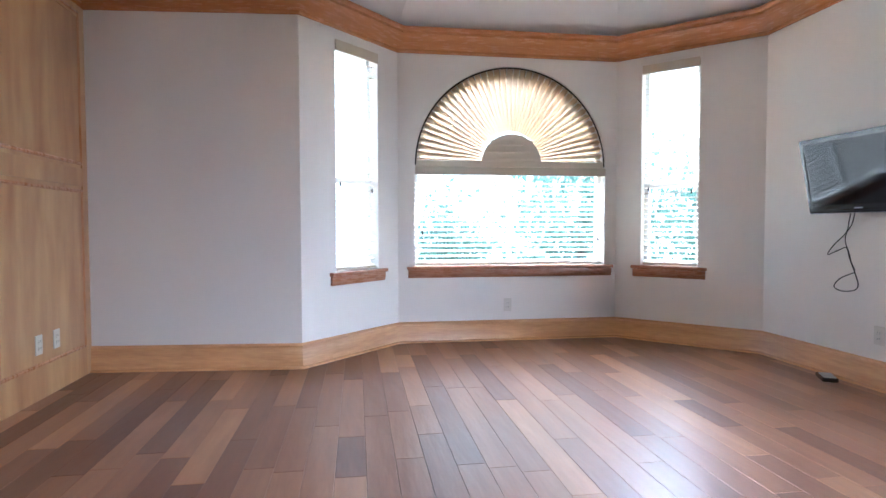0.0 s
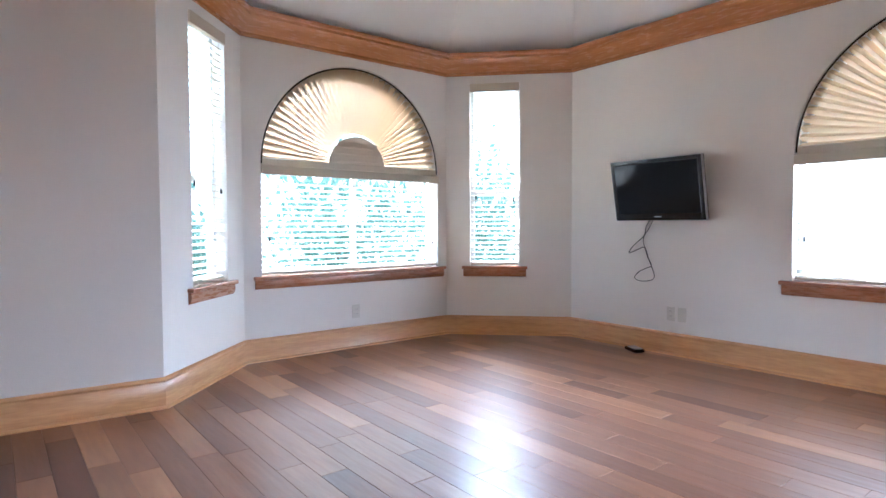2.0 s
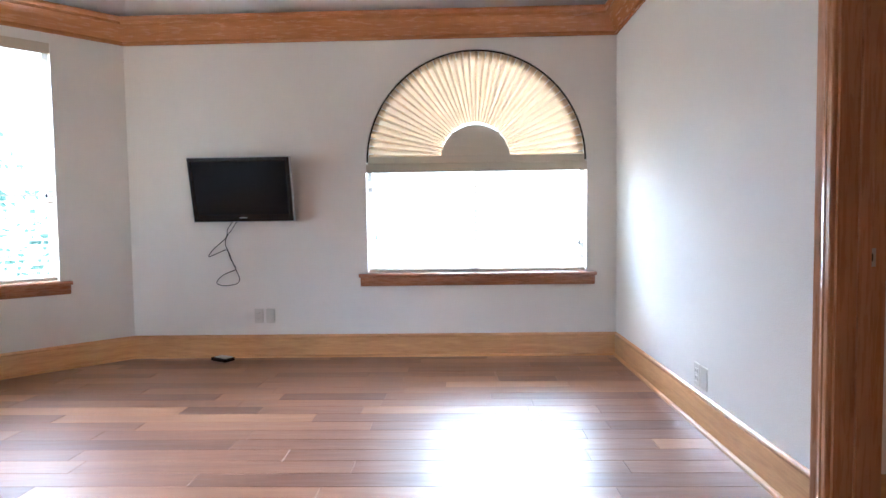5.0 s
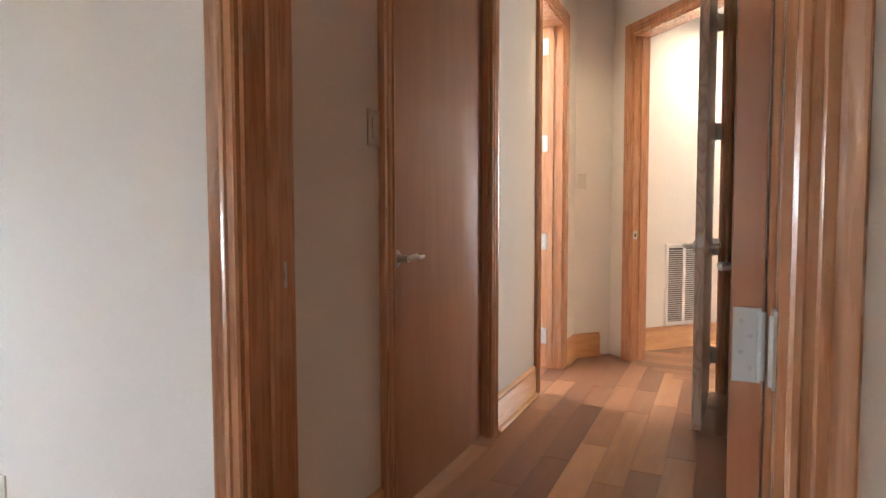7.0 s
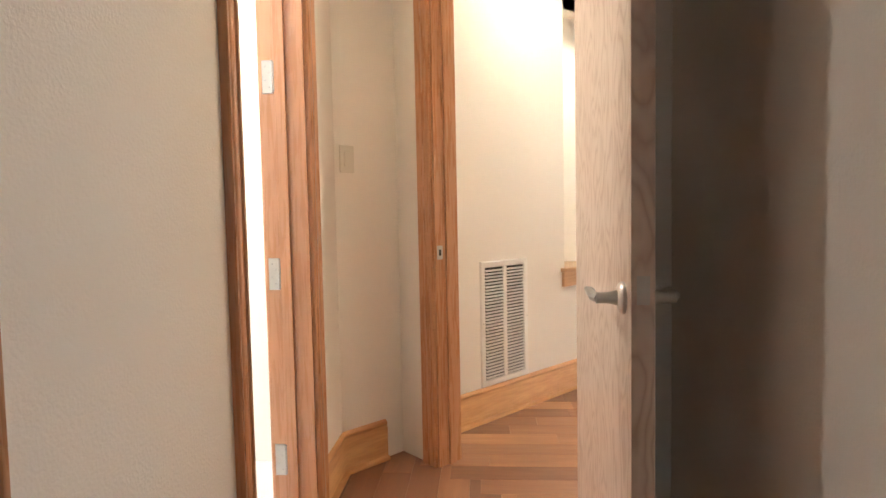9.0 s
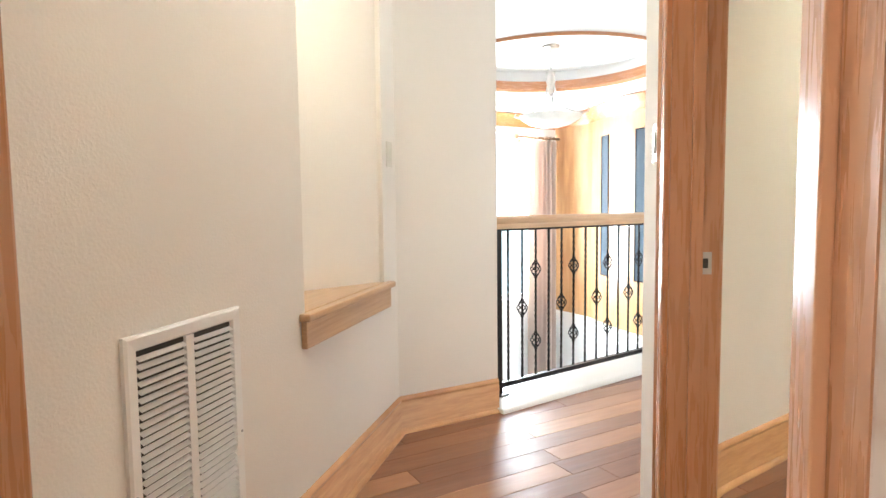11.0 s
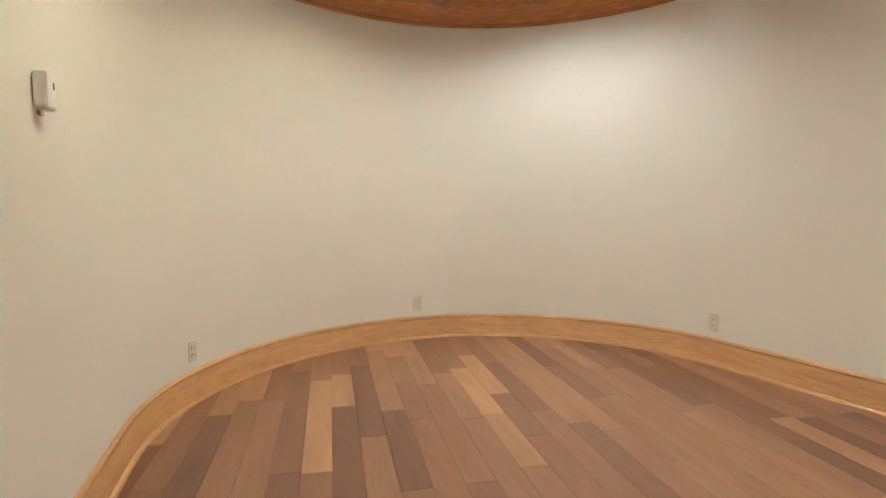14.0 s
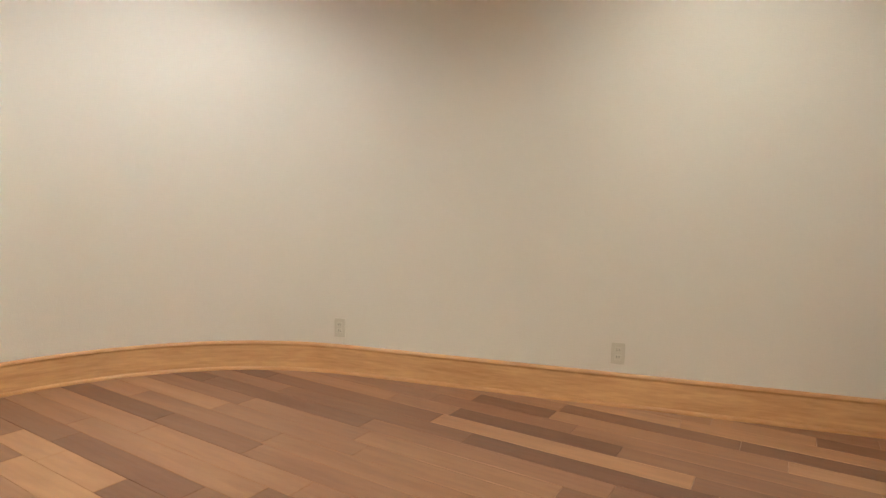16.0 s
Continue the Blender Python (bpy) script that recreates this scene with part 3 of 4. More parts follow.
    p = part("pane", Mesh().add([(x, 0.108, z) for x, z in fan] + [(x, 0.112, z) for x, z in fan],
                                [tuple(range(41))[::-1], tuple(range(41, 82))] + [(i, i + 1, 42 + i, 41 + i) for i in range(40)] + [(40, 0, 41, 81)]), GLASS, w)
    p.visible_shadow = False
    # sunburst shade
    sh = thing("sunburst_shade", m, "cream pleated sunburst shade in the window arch", "blind", "arch shades")
    n, r0, r1, zc = 42, 0.265, r - 0.016, zs + 0.045
    vs, fs = [], []
    rng = random.Random(int(s0 * 1000))
    for i in range(2 * n + 1):
        t = math.pi * i / (2 * n)
        dep = 0.075 if i % 2 else 0.0
        jit = rng.uniform(-0.004, 0.004)
        for rr, dd in ((r0, dep * 0.4 + 0.006), ((r0 + r1) / 2, dep * 0.8 + 0.004), (r1, dep)):
            vs.append((c - rr * math.cos(t + jit * 0.5), 0.028 + dd, zc + rr * math.sin(t + jit * 0.5)))
    for i in range(2 * n):
        for j in range(2):
            fs.append((i * 3 + j, i * 3 + j + 1, i * 3 + j + 4, i * 3 + j + 3))
    part("pleats", Mesh().add(vs, fs), SHADE, sh, "radiating cream fabric pleats")
    hub = [(c - 0.275 * math.cos(math.pi * i / 24), zc - 0.03 + 0.27 * math.sin(math.pi * i / 24)) for i in range(25)]
    part("hub", Mesh().add([(x, 0.012, z) for x, z in hub] + [(x, 0.034, z) for x, z in hub],
                           [tuple(range(25)), tuple(range(25, 50))[::-1]] + [(i, i + 1, 26 + i, 25 + i) for i in range(24)] + [(24, 0, 25, 49)]), SLAT, sh, "half-round slatted hub")
    for z in (0.05, 0.11, 0.17):
        h = math.sqrt(max(0.01, 0.265 ** 2 - z ** 2)) - 0.01
        part("hub_slat", Mesh().box((c - h, 0.004, zc - 0.03 + z), (c + h, 0.011, zc - 0.03 + z + 0.045), bevel=0.002), SLAT, sh)
    part("shade_rail", Mesh().box((s0 + 0.012, 0.008, zc - 0.058), (s1 - 0.012, 0.060, zc - 0.002), bevel=0.006), SLAT, sh)
    edge = [(c - (r - 0.010) * math.cos(math.pi * i / 48), zs + (r - 0.010) * math.sin(math.pi * i / 48)) for i in range(49)]
    part("edge_cord", Mesh().tube([(x, 0.010, z) for x, z in edge], 0.007, 6), IRON, sh, "thin dark edge of the shade")
    bl = thing("window_blind", m, "cream horizontal slat blind, lowered with open slats", "blind", "window blinds")
    part("valance", Mesh().box((s0 + 0.003, -0.020, zs - 0.085), (s1 - 0.003, 0.004, zs - 0.016), bevel=0.006), SLAT, bl, "flat cream valance")
    part("head_rail", Mesh().box((s0 + 0.008, 0.006, zs - 0.07), (s1 - 0.008, 0.055, zs - 0.02)), SLAT, bl)
    slats(bl, s0 + 0.012, s1 - 0.012, z0, zs - 0.075, 0.042)
    cord(bl, s0 + 0.07, 0.012, 0.98, zs - 0.06)
    cord(bl, s1 - 0.06, 0.012, 0.92, zs - 0.06)
    sill(m, s0 - 0.07, s1 + 0.07, "long stained wooden window sill with a moulded apron")


tall_window("window_1", A, B, S1[0], S1[1], "tall narrow white double-hung window")
arched_window("window_2", B, C, 0.145, 1.885, "wide white window with a round arched head")
tall_window("window_3", C, D, S3[0], S3[1], "tall narrow white double-hung window")
arched_window("window_4", D, SE, 1.915, 3.655, "wide white window with a round arched head")

# ---- doors and frames ----
FRAME_ROOM = door_frame(SE, SW, SE[0] - EN1, SE[0] - EN0, DOOR_H, T, "door_frame_room", "stained pine door frame with fluted casing")
door_frame((HX1, -0.165), E0, -0.165 - CL0, -0.165 - CL1, DOOR_H, T, "door_frame_closet", "stained pine closet door frame", (True, False))
FRAME_BATH = door_frame((HX1, -0.165), E0, -0.165 - BA0, -0.165 - BA1, DOOR_H, T, "door_frame_bath", "stained pine bathroom door frame")
door_frame(PA, PB, 0.24, 1.075, DOOR_H, 0.13, "door_frame_passage", "stained pine door frame across the hall")
FRAME_STUDY = door_frame(M1, M0, MD0, MD1, DOOR_H, 0.12, "door_frame_study", "varnished pine door frame of the curved study")


def door_leaf(name, m, width, mat, label, faces=(1, -1), lever_x=None, hinges=True, edge_x=0.0):
    d = thing(name, m, label, "door")
    part("leaf", Mesh().box((0, -0.0225, 0.012), (width, 0.0225, DOOR_H - 0.022), bevel=0.002), mat, d)
    x = lever_x if lever_x is not None else width - 0.065
    for s in faces:
        lever(d, x, 0.935, s * 0.0225, -1 if x > width / 2 else 1, s)
    part("latch_plate", Mesh().box((width, -0.012, 0.93), (width + 0.0015, 0.012, 0.985)) if x > width / 2 else Mesh().box((-0.0015, -0.012, 0.93), (0, 0.012, 0.985)), STEEL, d, "steel latch plate")
    return d


# room door, folded back against the hall wall
room_door = door_leaf("door_room", pose(-0.378, -0.075, 0, 0, 0, -93), 0.945, DOOR_WOOD, "flush reddish birch veneer door standing open")
for z in (0.20, 0.883, 1.60, 2.25):
    hinge(room_door, 0.0, 0.0, z, ("x", -1))
# closet door, shut
closet = door_leaf("door_closet", pose(HX1 + 0.052, CL0 - 0.02, 0, 0, 0, -90), CL0 - CL1 - 0.04, DOOR_WOOD, "flush birch veneer closet door, shut", faces=(-1,), lever_x=0.055)
# passage door, open against the hall
pass_door = door_leaf("door_passage", pose(-0.277, -2.97, 0, 0, 0, 88.1), 0.78, PALE_DOOR, "pale figured plywood veneer door standing open")
for z in (0.23, 0.90, 1.60, 2.25):
    part("hinge", Mesh().box((-0.014, 0.018, z - 0.052), (-0.009, 0.078, z + 0.052), bevel=0.001).tube([(-0.006, 0.026, z - 0.055), (-0.006, 0.026, z + 0.055)], 0.0065, 8), STEEL, pass_door, "steel butt hinge bridging to the jamb")


def strike(m, x, y, z, sg):
    t = thing("strike_plate", m @ Matrix.Translation((x, y, z)), "small brushed steel strike plate on the door jamb", "strike plate", "strike plates")
    part("plate", Mesh().box((0, -0.016, -0.03), (sg * 0.002, 0.016, 0.03)), STEEL, t)
    part("opening", Mesh().box((sg * 0.002, -0.007, -0.013), (sg * 0.0026, 0.007, 0.013)), NEAR_BLACK, t, "dark latch hole")


fr, _ = frame_of(SE, SW)
strike(fr, SE[0] - EN1 + 0.018, 0.105, 0.945, 1)
fr, _ = frame_of(PA, PB)
strike(fr, 0.258, 0.022, 0.95, 1)
fr, _ = frame_of(M1, M0)
strike(fr, MD0 + 0.018, 0.090, 0.955, 1)
for z in (0.20, 0.883, 1.60, 2.25):
    hinge(FRAME_ROOM, SE[0] - EN0 - 0.0185, 0.042, z, ("x", -1))
hs = FRAME_STUDY
hinge(hs, MD1 - 0.0185, 0.092, 0.86, ("x", -1))
hb = FRAME_BATH
for z in (0.233, 0.912, 1.607, 2.28):
    hinge(hb, -0.165 - BA1 - 0.0185, 0.128, z, ("x", -1))

# ---- floors: base slabs ----
solid("floor_base", Mesh().box((-2.0, -0.165, -0.25), (3.4, 5.0, -0.016)), SUBFLOOR, "floor slab under the planks")
solid("floor_base_hall", Mesh().box((-6.3, -5.80, -0.25), (0.82, -0.165, -0.016)), SUBFLOOR, "floor slab under the planks")
# bathroom seen through its door
bath = solid("floor_bath", Mesh().box((0.82, -3.6, -0.05), (2.4, -1.9, 0.002)), TILE, "white tiled bathroom floor")
solid("wall_bath", Mesh().box((0.82, -3.7, 0), (2.4, -3.6, 2.78)).box((2.4, -3.7, 0), (2.5, -1.8, 2.78)).box((0.82, -1.9, 0), (2.4, -1.8, 2.78)), WHITE, "white bathroom walls")
# unseen area lamp added to brighten the bathroom; it has no fixture
lamp("bath_fill_lamp", "AREA", look((1.5, -2.8, 2.74), (1.5, -2.8, 0)), 22, (1, 0.93, 0.82), 0.3)

# ---- hall lamps ----


def downlight(x, y, z, power, color, spot=110):
    t = thing("recessed_light", pose(x, y, z), "round recessed ceiling light with a white ring", "ceiling light", "recessed lights")
    part("ring", Mesh().lathe([(0.062, 0.0), (0.085, -0.002), (0.088, -0.006), (0.06, -0.008)], 24), WHITE, t)
    part("bulb", Mesh().lathe([(0.0, -0.001), (0.055, -0.002), (0.03, -0.006), (0.0, -0.007)], 16), glowing("bulb", color, 6), t)
    lamp("recessed_lamp", "SPOT", look((x, y, z - 0.015), (x, y, 0)), power, color, 0.05, spot=spot)


downlight(-0.55, -4.05, 2.78, 47, (1, 0.86, 0.62), 165)
downlight(0.20, -2.80, 2.78, 22, (1, 0.78, 0.48), 135)
downlight(-1.75, -4.85, 2.78, 125, (1, 0.92, 0.80), 160)
downlight(-2.9, -3.45, 2.74, 74, (1, 0.90, 0.60), 150)
downlight(-4.45, -2.05, 2.74, 76, (1, 0.94, 0.84), 150)
downlight(-2.0, -1.3, 2.74, 74, (1, 0.92, 0.74), 150)
downlight(-4.3, -3.2, 2.74, 50, (1, 0.90, 0.62), 150)
# ---- room things ----


def plate(m, kind, label, category="outlet", group="wall plates", parts="outlet"):
    """A wall plate in the plane y = 0 of m, standing out along -y."""
    t = thing(kind, m, label, category, group)
    part("cover", Mesh().box((-0.036, -0.006, -0.058), (0.036, 0.001, 0.058), bevel=0.003), PLASTIC, t)
    if parts == "outlet":
        for z in (-0.02, 0.02):
            face = part("socket", Mesh().box((-0.017, -0.0085, z - 0.014), (0.017, -0.006, z + 0.014), bevel=0.003), PLASTIC, t)
            part("slots", Mesh().box((-0.008, -0.009, z - 0.004), (-0.006, -0.0085, z + 0.006)).box((0.006, -0.009, z - 0.004), (0.008, -0.0085, z + 0.006)), NEAR_BLACK, face)
    elif parts == "rocker":
        part("rocker", Mesh().box((-0.0165, -0.010, -0.033), (0.0165, -0.006, 0.033), bevel=0.003), PLASTIC, t)
    return t


def on_wall(a, b, s, z):
    m, _ = frame_of(a, b)
    return m @ Matrix.Translation((s, 0, z))


WHITE_OUTLET = "white duplex power outlet on the wall"
plate(on_wall(B, C, 0.975, 0.315), "power_outlet", WHITE_OUTLET)
plate(on_wall(D, SE, 1.025, 0.335), "power_outlet", WHITE_OUTLET)
plate(on_wall(D, SE, 1.12, 0.335), "blank_plate", "plain white cable plate on the wall", parts="")
plate(on_wall(SE, SW, 1.56, 0.265), "power_outlet", WHITE_OUTLET)
plate(on_wall(SE, SW, 1.645, 0.265), "blank_plate", "plain white cable plate on the wall", parts="")
plate(on_wall((HX1, -0.165), E0, 0.49, 1.365), "light_switch", "cream rocker light switch beside the closet", "light switch", parts="rocker")
plate(on_wall(E0, V1, 0.06, 1.36), "light_switch", "cream rocker light switch in the hall", "light switch", parts="rocker")
plate(on_wall(E0, V1, 2.49, 1.36), "light_switch", "cream rocker light switch beside the niche", "light switch", parts="rocker")
plate(on_wall(M1, M0, 0.21, 1.30), "light_switch", "cream rocker light switch beside the study door", "light switch", parts="rocker")


def on_curve(s_x, s_y, z):
    """The pose on the curved wall nearest to a place."""
    long = [i for i in range(len(OVAL) - 1)]

    def dist(i):
        p, q, w = Vector(OVAL[i]), Vector(OVAL[i + 1]), Vector((s_x, s_y))
        f = max(0, min(1, (w - p).dot(q - p) / (q - p).length_squared))
        return (p + (q - p) * f - w).length, f
    best = min(long, key=lambda i: dist(i)[0])
    m, ln = frame_of(OVAL[best], OVAL[best + 1])
    return m @ Matrix.Translation((ln * dist(best)[1], 0, z))


for x, y in ((-4.29, -4.38), (-5.43, -2.80), (-4.26, -0.98), (-2.66, -0.50)):
    plate(on_curve(x, y, 0.288), "power_outlet", "ivory duplex power outlet on the curved wall")
plate(on_curve(-1.58, -4.0, 0.30), "power_outlet", "ivory duplex power outlet on the curved wall")
th = thing("thermostat", on_curve(-2.745, -4.23, 1.415), "small white thermostat on the cream wall", "thermostat")
part("body", Mesh().box((-0.036, -0.040, -0.052), (0.036, 0.0, 0.052), bevel=0.011), WHITE, th)
part("display", Mesh().box((0.004, -0.0408, 0.006), (0.014, -0.0395, 0.026)), NEAR_BLACK, th, "small dark display")
part("lower_tab", Mesh().box((-0.014, -0.012, -0.068), (0.014, -0.001, -0.0525), bevel=0.003), RAIL_WOOD, th, "small tan tab under the case")

# panelled west wall: stiles, rails and raised veneer panels
pw = thing("wall_panelling", frame_of(SW, P0)[0], "honey-stained maple panelling with moulded frames", "panelling", kind="structure")
LP = P0[1] - SW[1]
part("backing", Mesh().box((0.005, -0.012, 0.16), (LP - 0.005, -0.001, 2.50)), PANEL_WOOD, pw)
cols = [0.02, 1.0, 2.0, 3.0, LP - 0.03]
for i in range(4):
    for z0, z1 in ((0.16, 1.30), (1.40, 2.49)):
        x0, x1 = cols[i] + 0.06, cols[i + 1] - 0.06
        part("panel", Mesh().box((x0, -0.017, z0 + 0.05), (x1, -0.012, z1 - 0.05), bevel=0.002), PANEL_WOOD, pw)
        part("panel_moulding", Mesh().sweep([(x0, z0 + 0.05), (x0, z1 - 0.05), (x1, z1 - 0.05), (x1, z0 + 0.05)], [(-0.005, 0.012), (-0.005, 0.02), (0.004, 0.027), (0.016, 0.022), (0.016, 0.012)],
                                            lambda x, z, h: (x, -h, z), True), CASE_WOOD, pw, smooth=True)
for c in cols:
    part("stile", Mesh().box((max(0.0, c - 0.045), -0.022, 0.0), (min(LP - 0.002, c + 0.045), -0.012, 2.50), bevel=0.002), PANEL_WOOD, pw)
for i in range(4):
    for z0, z1 in ((0.0, 0.20), (1.29, 1.41), (2.42, 2.50)):
        part("rail", Mesh().box((cols[i] + 0.046, -0.0215, z0), (cols[i + 1] - 0.046, -0.012, z1), bevel=0.002), PANEL_WOOD, pw)
for s in (3.43, 3.63):
    plate(on_wall(SW, P0, s, 0.325) @ Matrix.Translation((0, -0.0175, 0)), "power_outlet", "white duplex power outlet set in the wooden panelling")

# television on the east wall, tipped forward
tv = thing("television", pose(3.085, 2.905, 1.345, 0, 0, -90) @ pose(0, 0, 0, 11.5), "black flat-screen television on a tilting wall bracket", "television")
part("housing", Mesh().box((-0.395, -0.02, -0.25), (0.395, 0.03, 0.25), bevel=0.008), BLACK, tv)
part("back_cover", Mesh().box((-0.30, 0.03, -0.19), (0.30, 0.065, 0.17), bevel=0.015), BLACK, tv)
part("bezel", Mesh().sweep([(-0.392, -0.247), (-0.392, 0.247), (0.392, 0.247), (0.392, -0.247)], [(-0.003, 0.02), (-0.003, 0.026), (-0.02, 0.027), (-0.032, 0.022), (-0.032, 0.02)], lambda x, z, h: (x, -h, z), True), BLACK, tv, "glossy black bezel", smooth=True)
part("rim", Mesh().sweep([(-0.397, -0.252), (-0.397, 0.252), (0.397, 0.252), (0.397, -0.252)], [(0, -0.01), (0, 0.018), (-0.004, 0.0205), (-0.005, -0.01)], lambda x, z, h: (x, -h, z), True), SILVER, tv, "thin silver outer rim")
part("lower_bezel", Mesh().box((-0.36, -0.0255, -0.238), (0.36, -0.0205, -0.195), bevel=0.002), BLACK, tv)
part("screen", Mesh().box((-0.362, -0.0222, -0.192), (0.362, -0.0205, 0.218)), SCREEN, tv, "dark glossy screen")
part("badge", Mesh().box((-0.03, -0.0265, -0.222), (0.03, -0.0255, -0.214)), SILVER, tv, "plain silver badge")
part("bracket", Mesh().box((-0.1, 0.06, -0.1), (0.1, 0.075, 0.1)).tube([(-0.06, 0.07, 0.0), (-0.06, 0.12, 0.0)], 0.015).tube([(0.06, 0.07, 0.0), (0.06, 0.12, 0.0)], 0.015), IRON, tv)


def hanging_cable(name, pts, r, label):
    smooth = []
    n = len(pts)
    for i in range(n - 1):
        p = [Vector(pts[max(0, min(n - 1, i + k))]) for k in (-1, 0, 1, 2)]
        for j in range(8):
            t = j / 8
            smooth.append(0.5 * (2 * p[1] + (p[2] - p[0]) * t + (2 * p[0] - 5 * p[1] + 4 * p[2] - p[3]) * t * t + (3 * p[1] - p[0] - 3 * p[2] + p[3]) * t ** 3))
    smooth.append(Vector(pts[-1]))
    ob = thing(name, Matrix.Translation(smooth[0]), label, "cable")
    part("cord", Mesh().tube([(q - smooth[0])[:] for q in smooth], r, 6), RUBBER, ob, smooth=True)
    return ob


CX = 3.195
hanging_cable("power_cable", [(3.12, 2.97, 1.13), (CX, 3.067, 1.043), (CX, 3.088, 0.969), (CX, 3.185, 0.884), (CX, 3.230, 0.821), (CX, 3.147, 0.851), (CX, 3.083, 0.871), (CX, 3.057, 0.807), (CX, 3.016, 0.718), (CX, 2.987, 0.639), (CX, 3.016, 0.599), (CX, 3.112, 0.585), (CX, 3.173, 0.609), (CX, 3.124, 0.667), (CX, 3.020, 0.712)], 0.0035, "loose black power cable looping below the television")
hanging_cable("signal_cable", [(3.12, 2.94, 1.13), (CX, 3.043, 1.028), (CX, 3.083, 0.969), (CX, 3.092, 0.910), (CX, 3.063, 0.844), (CX, 3.042, 0.778), (CX, 3.013, 0.729)], 0.003, "thin black signal cable hanging below the television")

# small box on the floor under it
rm = thing("set_top_box", pose(3.09, 3.10, 0, 0, 0, 62), "small flat black receiver box lying on the floor", "receiver")
part("case", Mesh().box((-0.085, -0.045, 0.004), (0.085, 0.045, 0.030), bevel=0.006), BLACK, rm)
part("lid", Mesh().box((-0.075, -0.036, 0.030), (0.055, 0.036, 0.036), bevel=0.003), SILVER, rm, "grey top cover")
part("foot", Mesh().box((-0.07, -0.035, 0.0), (0.07, 0.035, 0.004)), RUBBER, rm)

# ceiling fan
fan = thing("ceiling_fan", pose(1.30, 2.55, 3.45), "dark ceiling fan with pull chains", "ceiling fan")
part("canopy", Mesh().lathe([(0.07, 0), (0.065, -0.05), (0.02, -0.07), (0.015, -0.08)], 20), BRONZE, fan, smooth=True)
part("downrod", Mesh().tube([(0, 0, -0.07), (0, 0, -0.45)], 0.013), BRONZE, fan)
part("motor", Mesh().lathe([(0.02, -0.43), (0.11, -0.46), (0.135, -0.52), (0.13, -0.60), (0.08, -0.66), (0.06, -0.70)], 24), BRONZE, fan, smooth=True)
part("switch_cup", Mesh().lathe([(0.06, -0.70), (0.075, -0.74), (0.07, -0.82), (0.03, -0.86), (0.0, -0.865)], 20), BRONZE, fan, smooth=True)
for i in range(5):
    m = pose(0, 0, -0.56, 0, 0, 72 * i + 10)
    part("blade", Mesh().box((0.20, -0.07, -0.004), (0.68, 0.07, 0.004), m @ pose(0, 0, 0, 11), bevel=0.003), SILL_WOOD, fan)
    part("blade_iron", Mesh().box((0.10, -0.018, -0.008), (0.26, 0.018, -0.003), m, bevel=0.002), BRONZE, fan)
for x, y, ln in ((0.05, -0.03, 0.24), (-0.04, 0.03, 0.18)):
    ch = part("pull_chain", Mesh().tube([(x, y, -0.82), (x, y, -0.84 - ln)], 0.0018, 5), BRONZE, fan)
    part("fob", Mesh().lathe([(0.002, 0.0), (0.009, -0.01), (0.010, -0.022), (0.004, -0.032)], 10, pose(x, y, -0.84 - ln)), BRONZE, ch)

# ---- hall things ----
LV, _ = frame_of(E0, V1)
gr = thing("return_air_grille", LV @ Matrix.Translation((1.07, 0, 0)), "white louvred return-air grille on the wall", "grille")
G0, G1, GW = 0.185, 0.862, 0.195
part("frame", Mesh().sweep([(-GW, G0), (-GW, G1), (GW, G1), (GW, G0)], [(0.0, 0.0), (0.0, 0.009), (-0.006, 0.013), (-0.03, 0.011), (-0.034, 0.004), (-0.034, 0.0)], lambda x, z, h: (x, -h, z), True), WHITE, gr)
# flat dark sheet on the wall puts the louvres' inner shade into colour
part("backing", Mesh().box((-GW + 0.03, -0.002, G0 + 0.03), (GW - 0.03, -0.0005, G1 - 0.03)), NEAR_BLACK, gr, "dark sheet painting in the shade behind the louvres")
part("mullion", Mesh().box((-0.013, -0.010, G0 + 0.034), (0.013, -0.002, G1 - 0.034)), WHITE, gr)
louvre = None
for i in range(34):
    for x0 in (-GW + 0.036, 0.014):
        if louvre is None:
            louvre = part("louvre", Mesh().box((0, -0.007, -0.0008), (GW - 0.05, 0.007, 0.0008)), WHITE, gr)
            ob = louvre
        else:
            ob = louvre.copy()
            scene.collection.objects.link(ob)
        ob.matrix_basis = pose(x0, -0.0075, G0 + 0.045 + i * 0.0176, 32)
for x, z in ((-GW + 0.012, 0.53), (GW - 0.012, 0.53)):
    part("screw", Mesh().lathe([(0.004, 0), (0.003, 0.002), (0.0, 0.0022)], 8, pose(x, -0.0125, z, 90)), SILVER, gr)

# niche: three-sided recess with a wooden sill
nd = Mesh()
x0, x1, d0, d1 = NI0, NI1, 0.52, 0.022
nd.add([(LV @ Vector(p))[:] for p in [(x0, T, NIZ0), (x0, d0, NIZ0), (x1, d1, NIZ0), (x0, 0.03, NIZ0), (x0, T, NIZ1), (x0, d0, NIZ1), (x1, d1, NIZ1), (x0, 0.03, NIZ1)]],
       [(0, 1, 5, 4), (1, 2, 6, 5), (3, 2, 1), (7, 5, 6)])
nd.add([(LV @ Vector(p))[:] for p in [(x0 - 0.05, T + 0.01, NIZ0 - 0.05), (x0 - 0.05, d0 + 0.1, NIZ0 - 0.05), (x1 + 0.05, T + 0.06, NIZ0 - 0.05), (x0 - 0.05, T + 0.01, NIZ1 + 0.05), (x0 - 0.05, d0 + 0.1, NIZ1 + 0.05), (x1 + 0.05, T + 0.06, NIZ1 + 0.05)]],
       [(0, 1, 4, 3), (1, 2, 5, 4), (3, 4, 5), (0, 2, 1)])
solid("wall_niche", nd, WALL, "cream painted niche back")
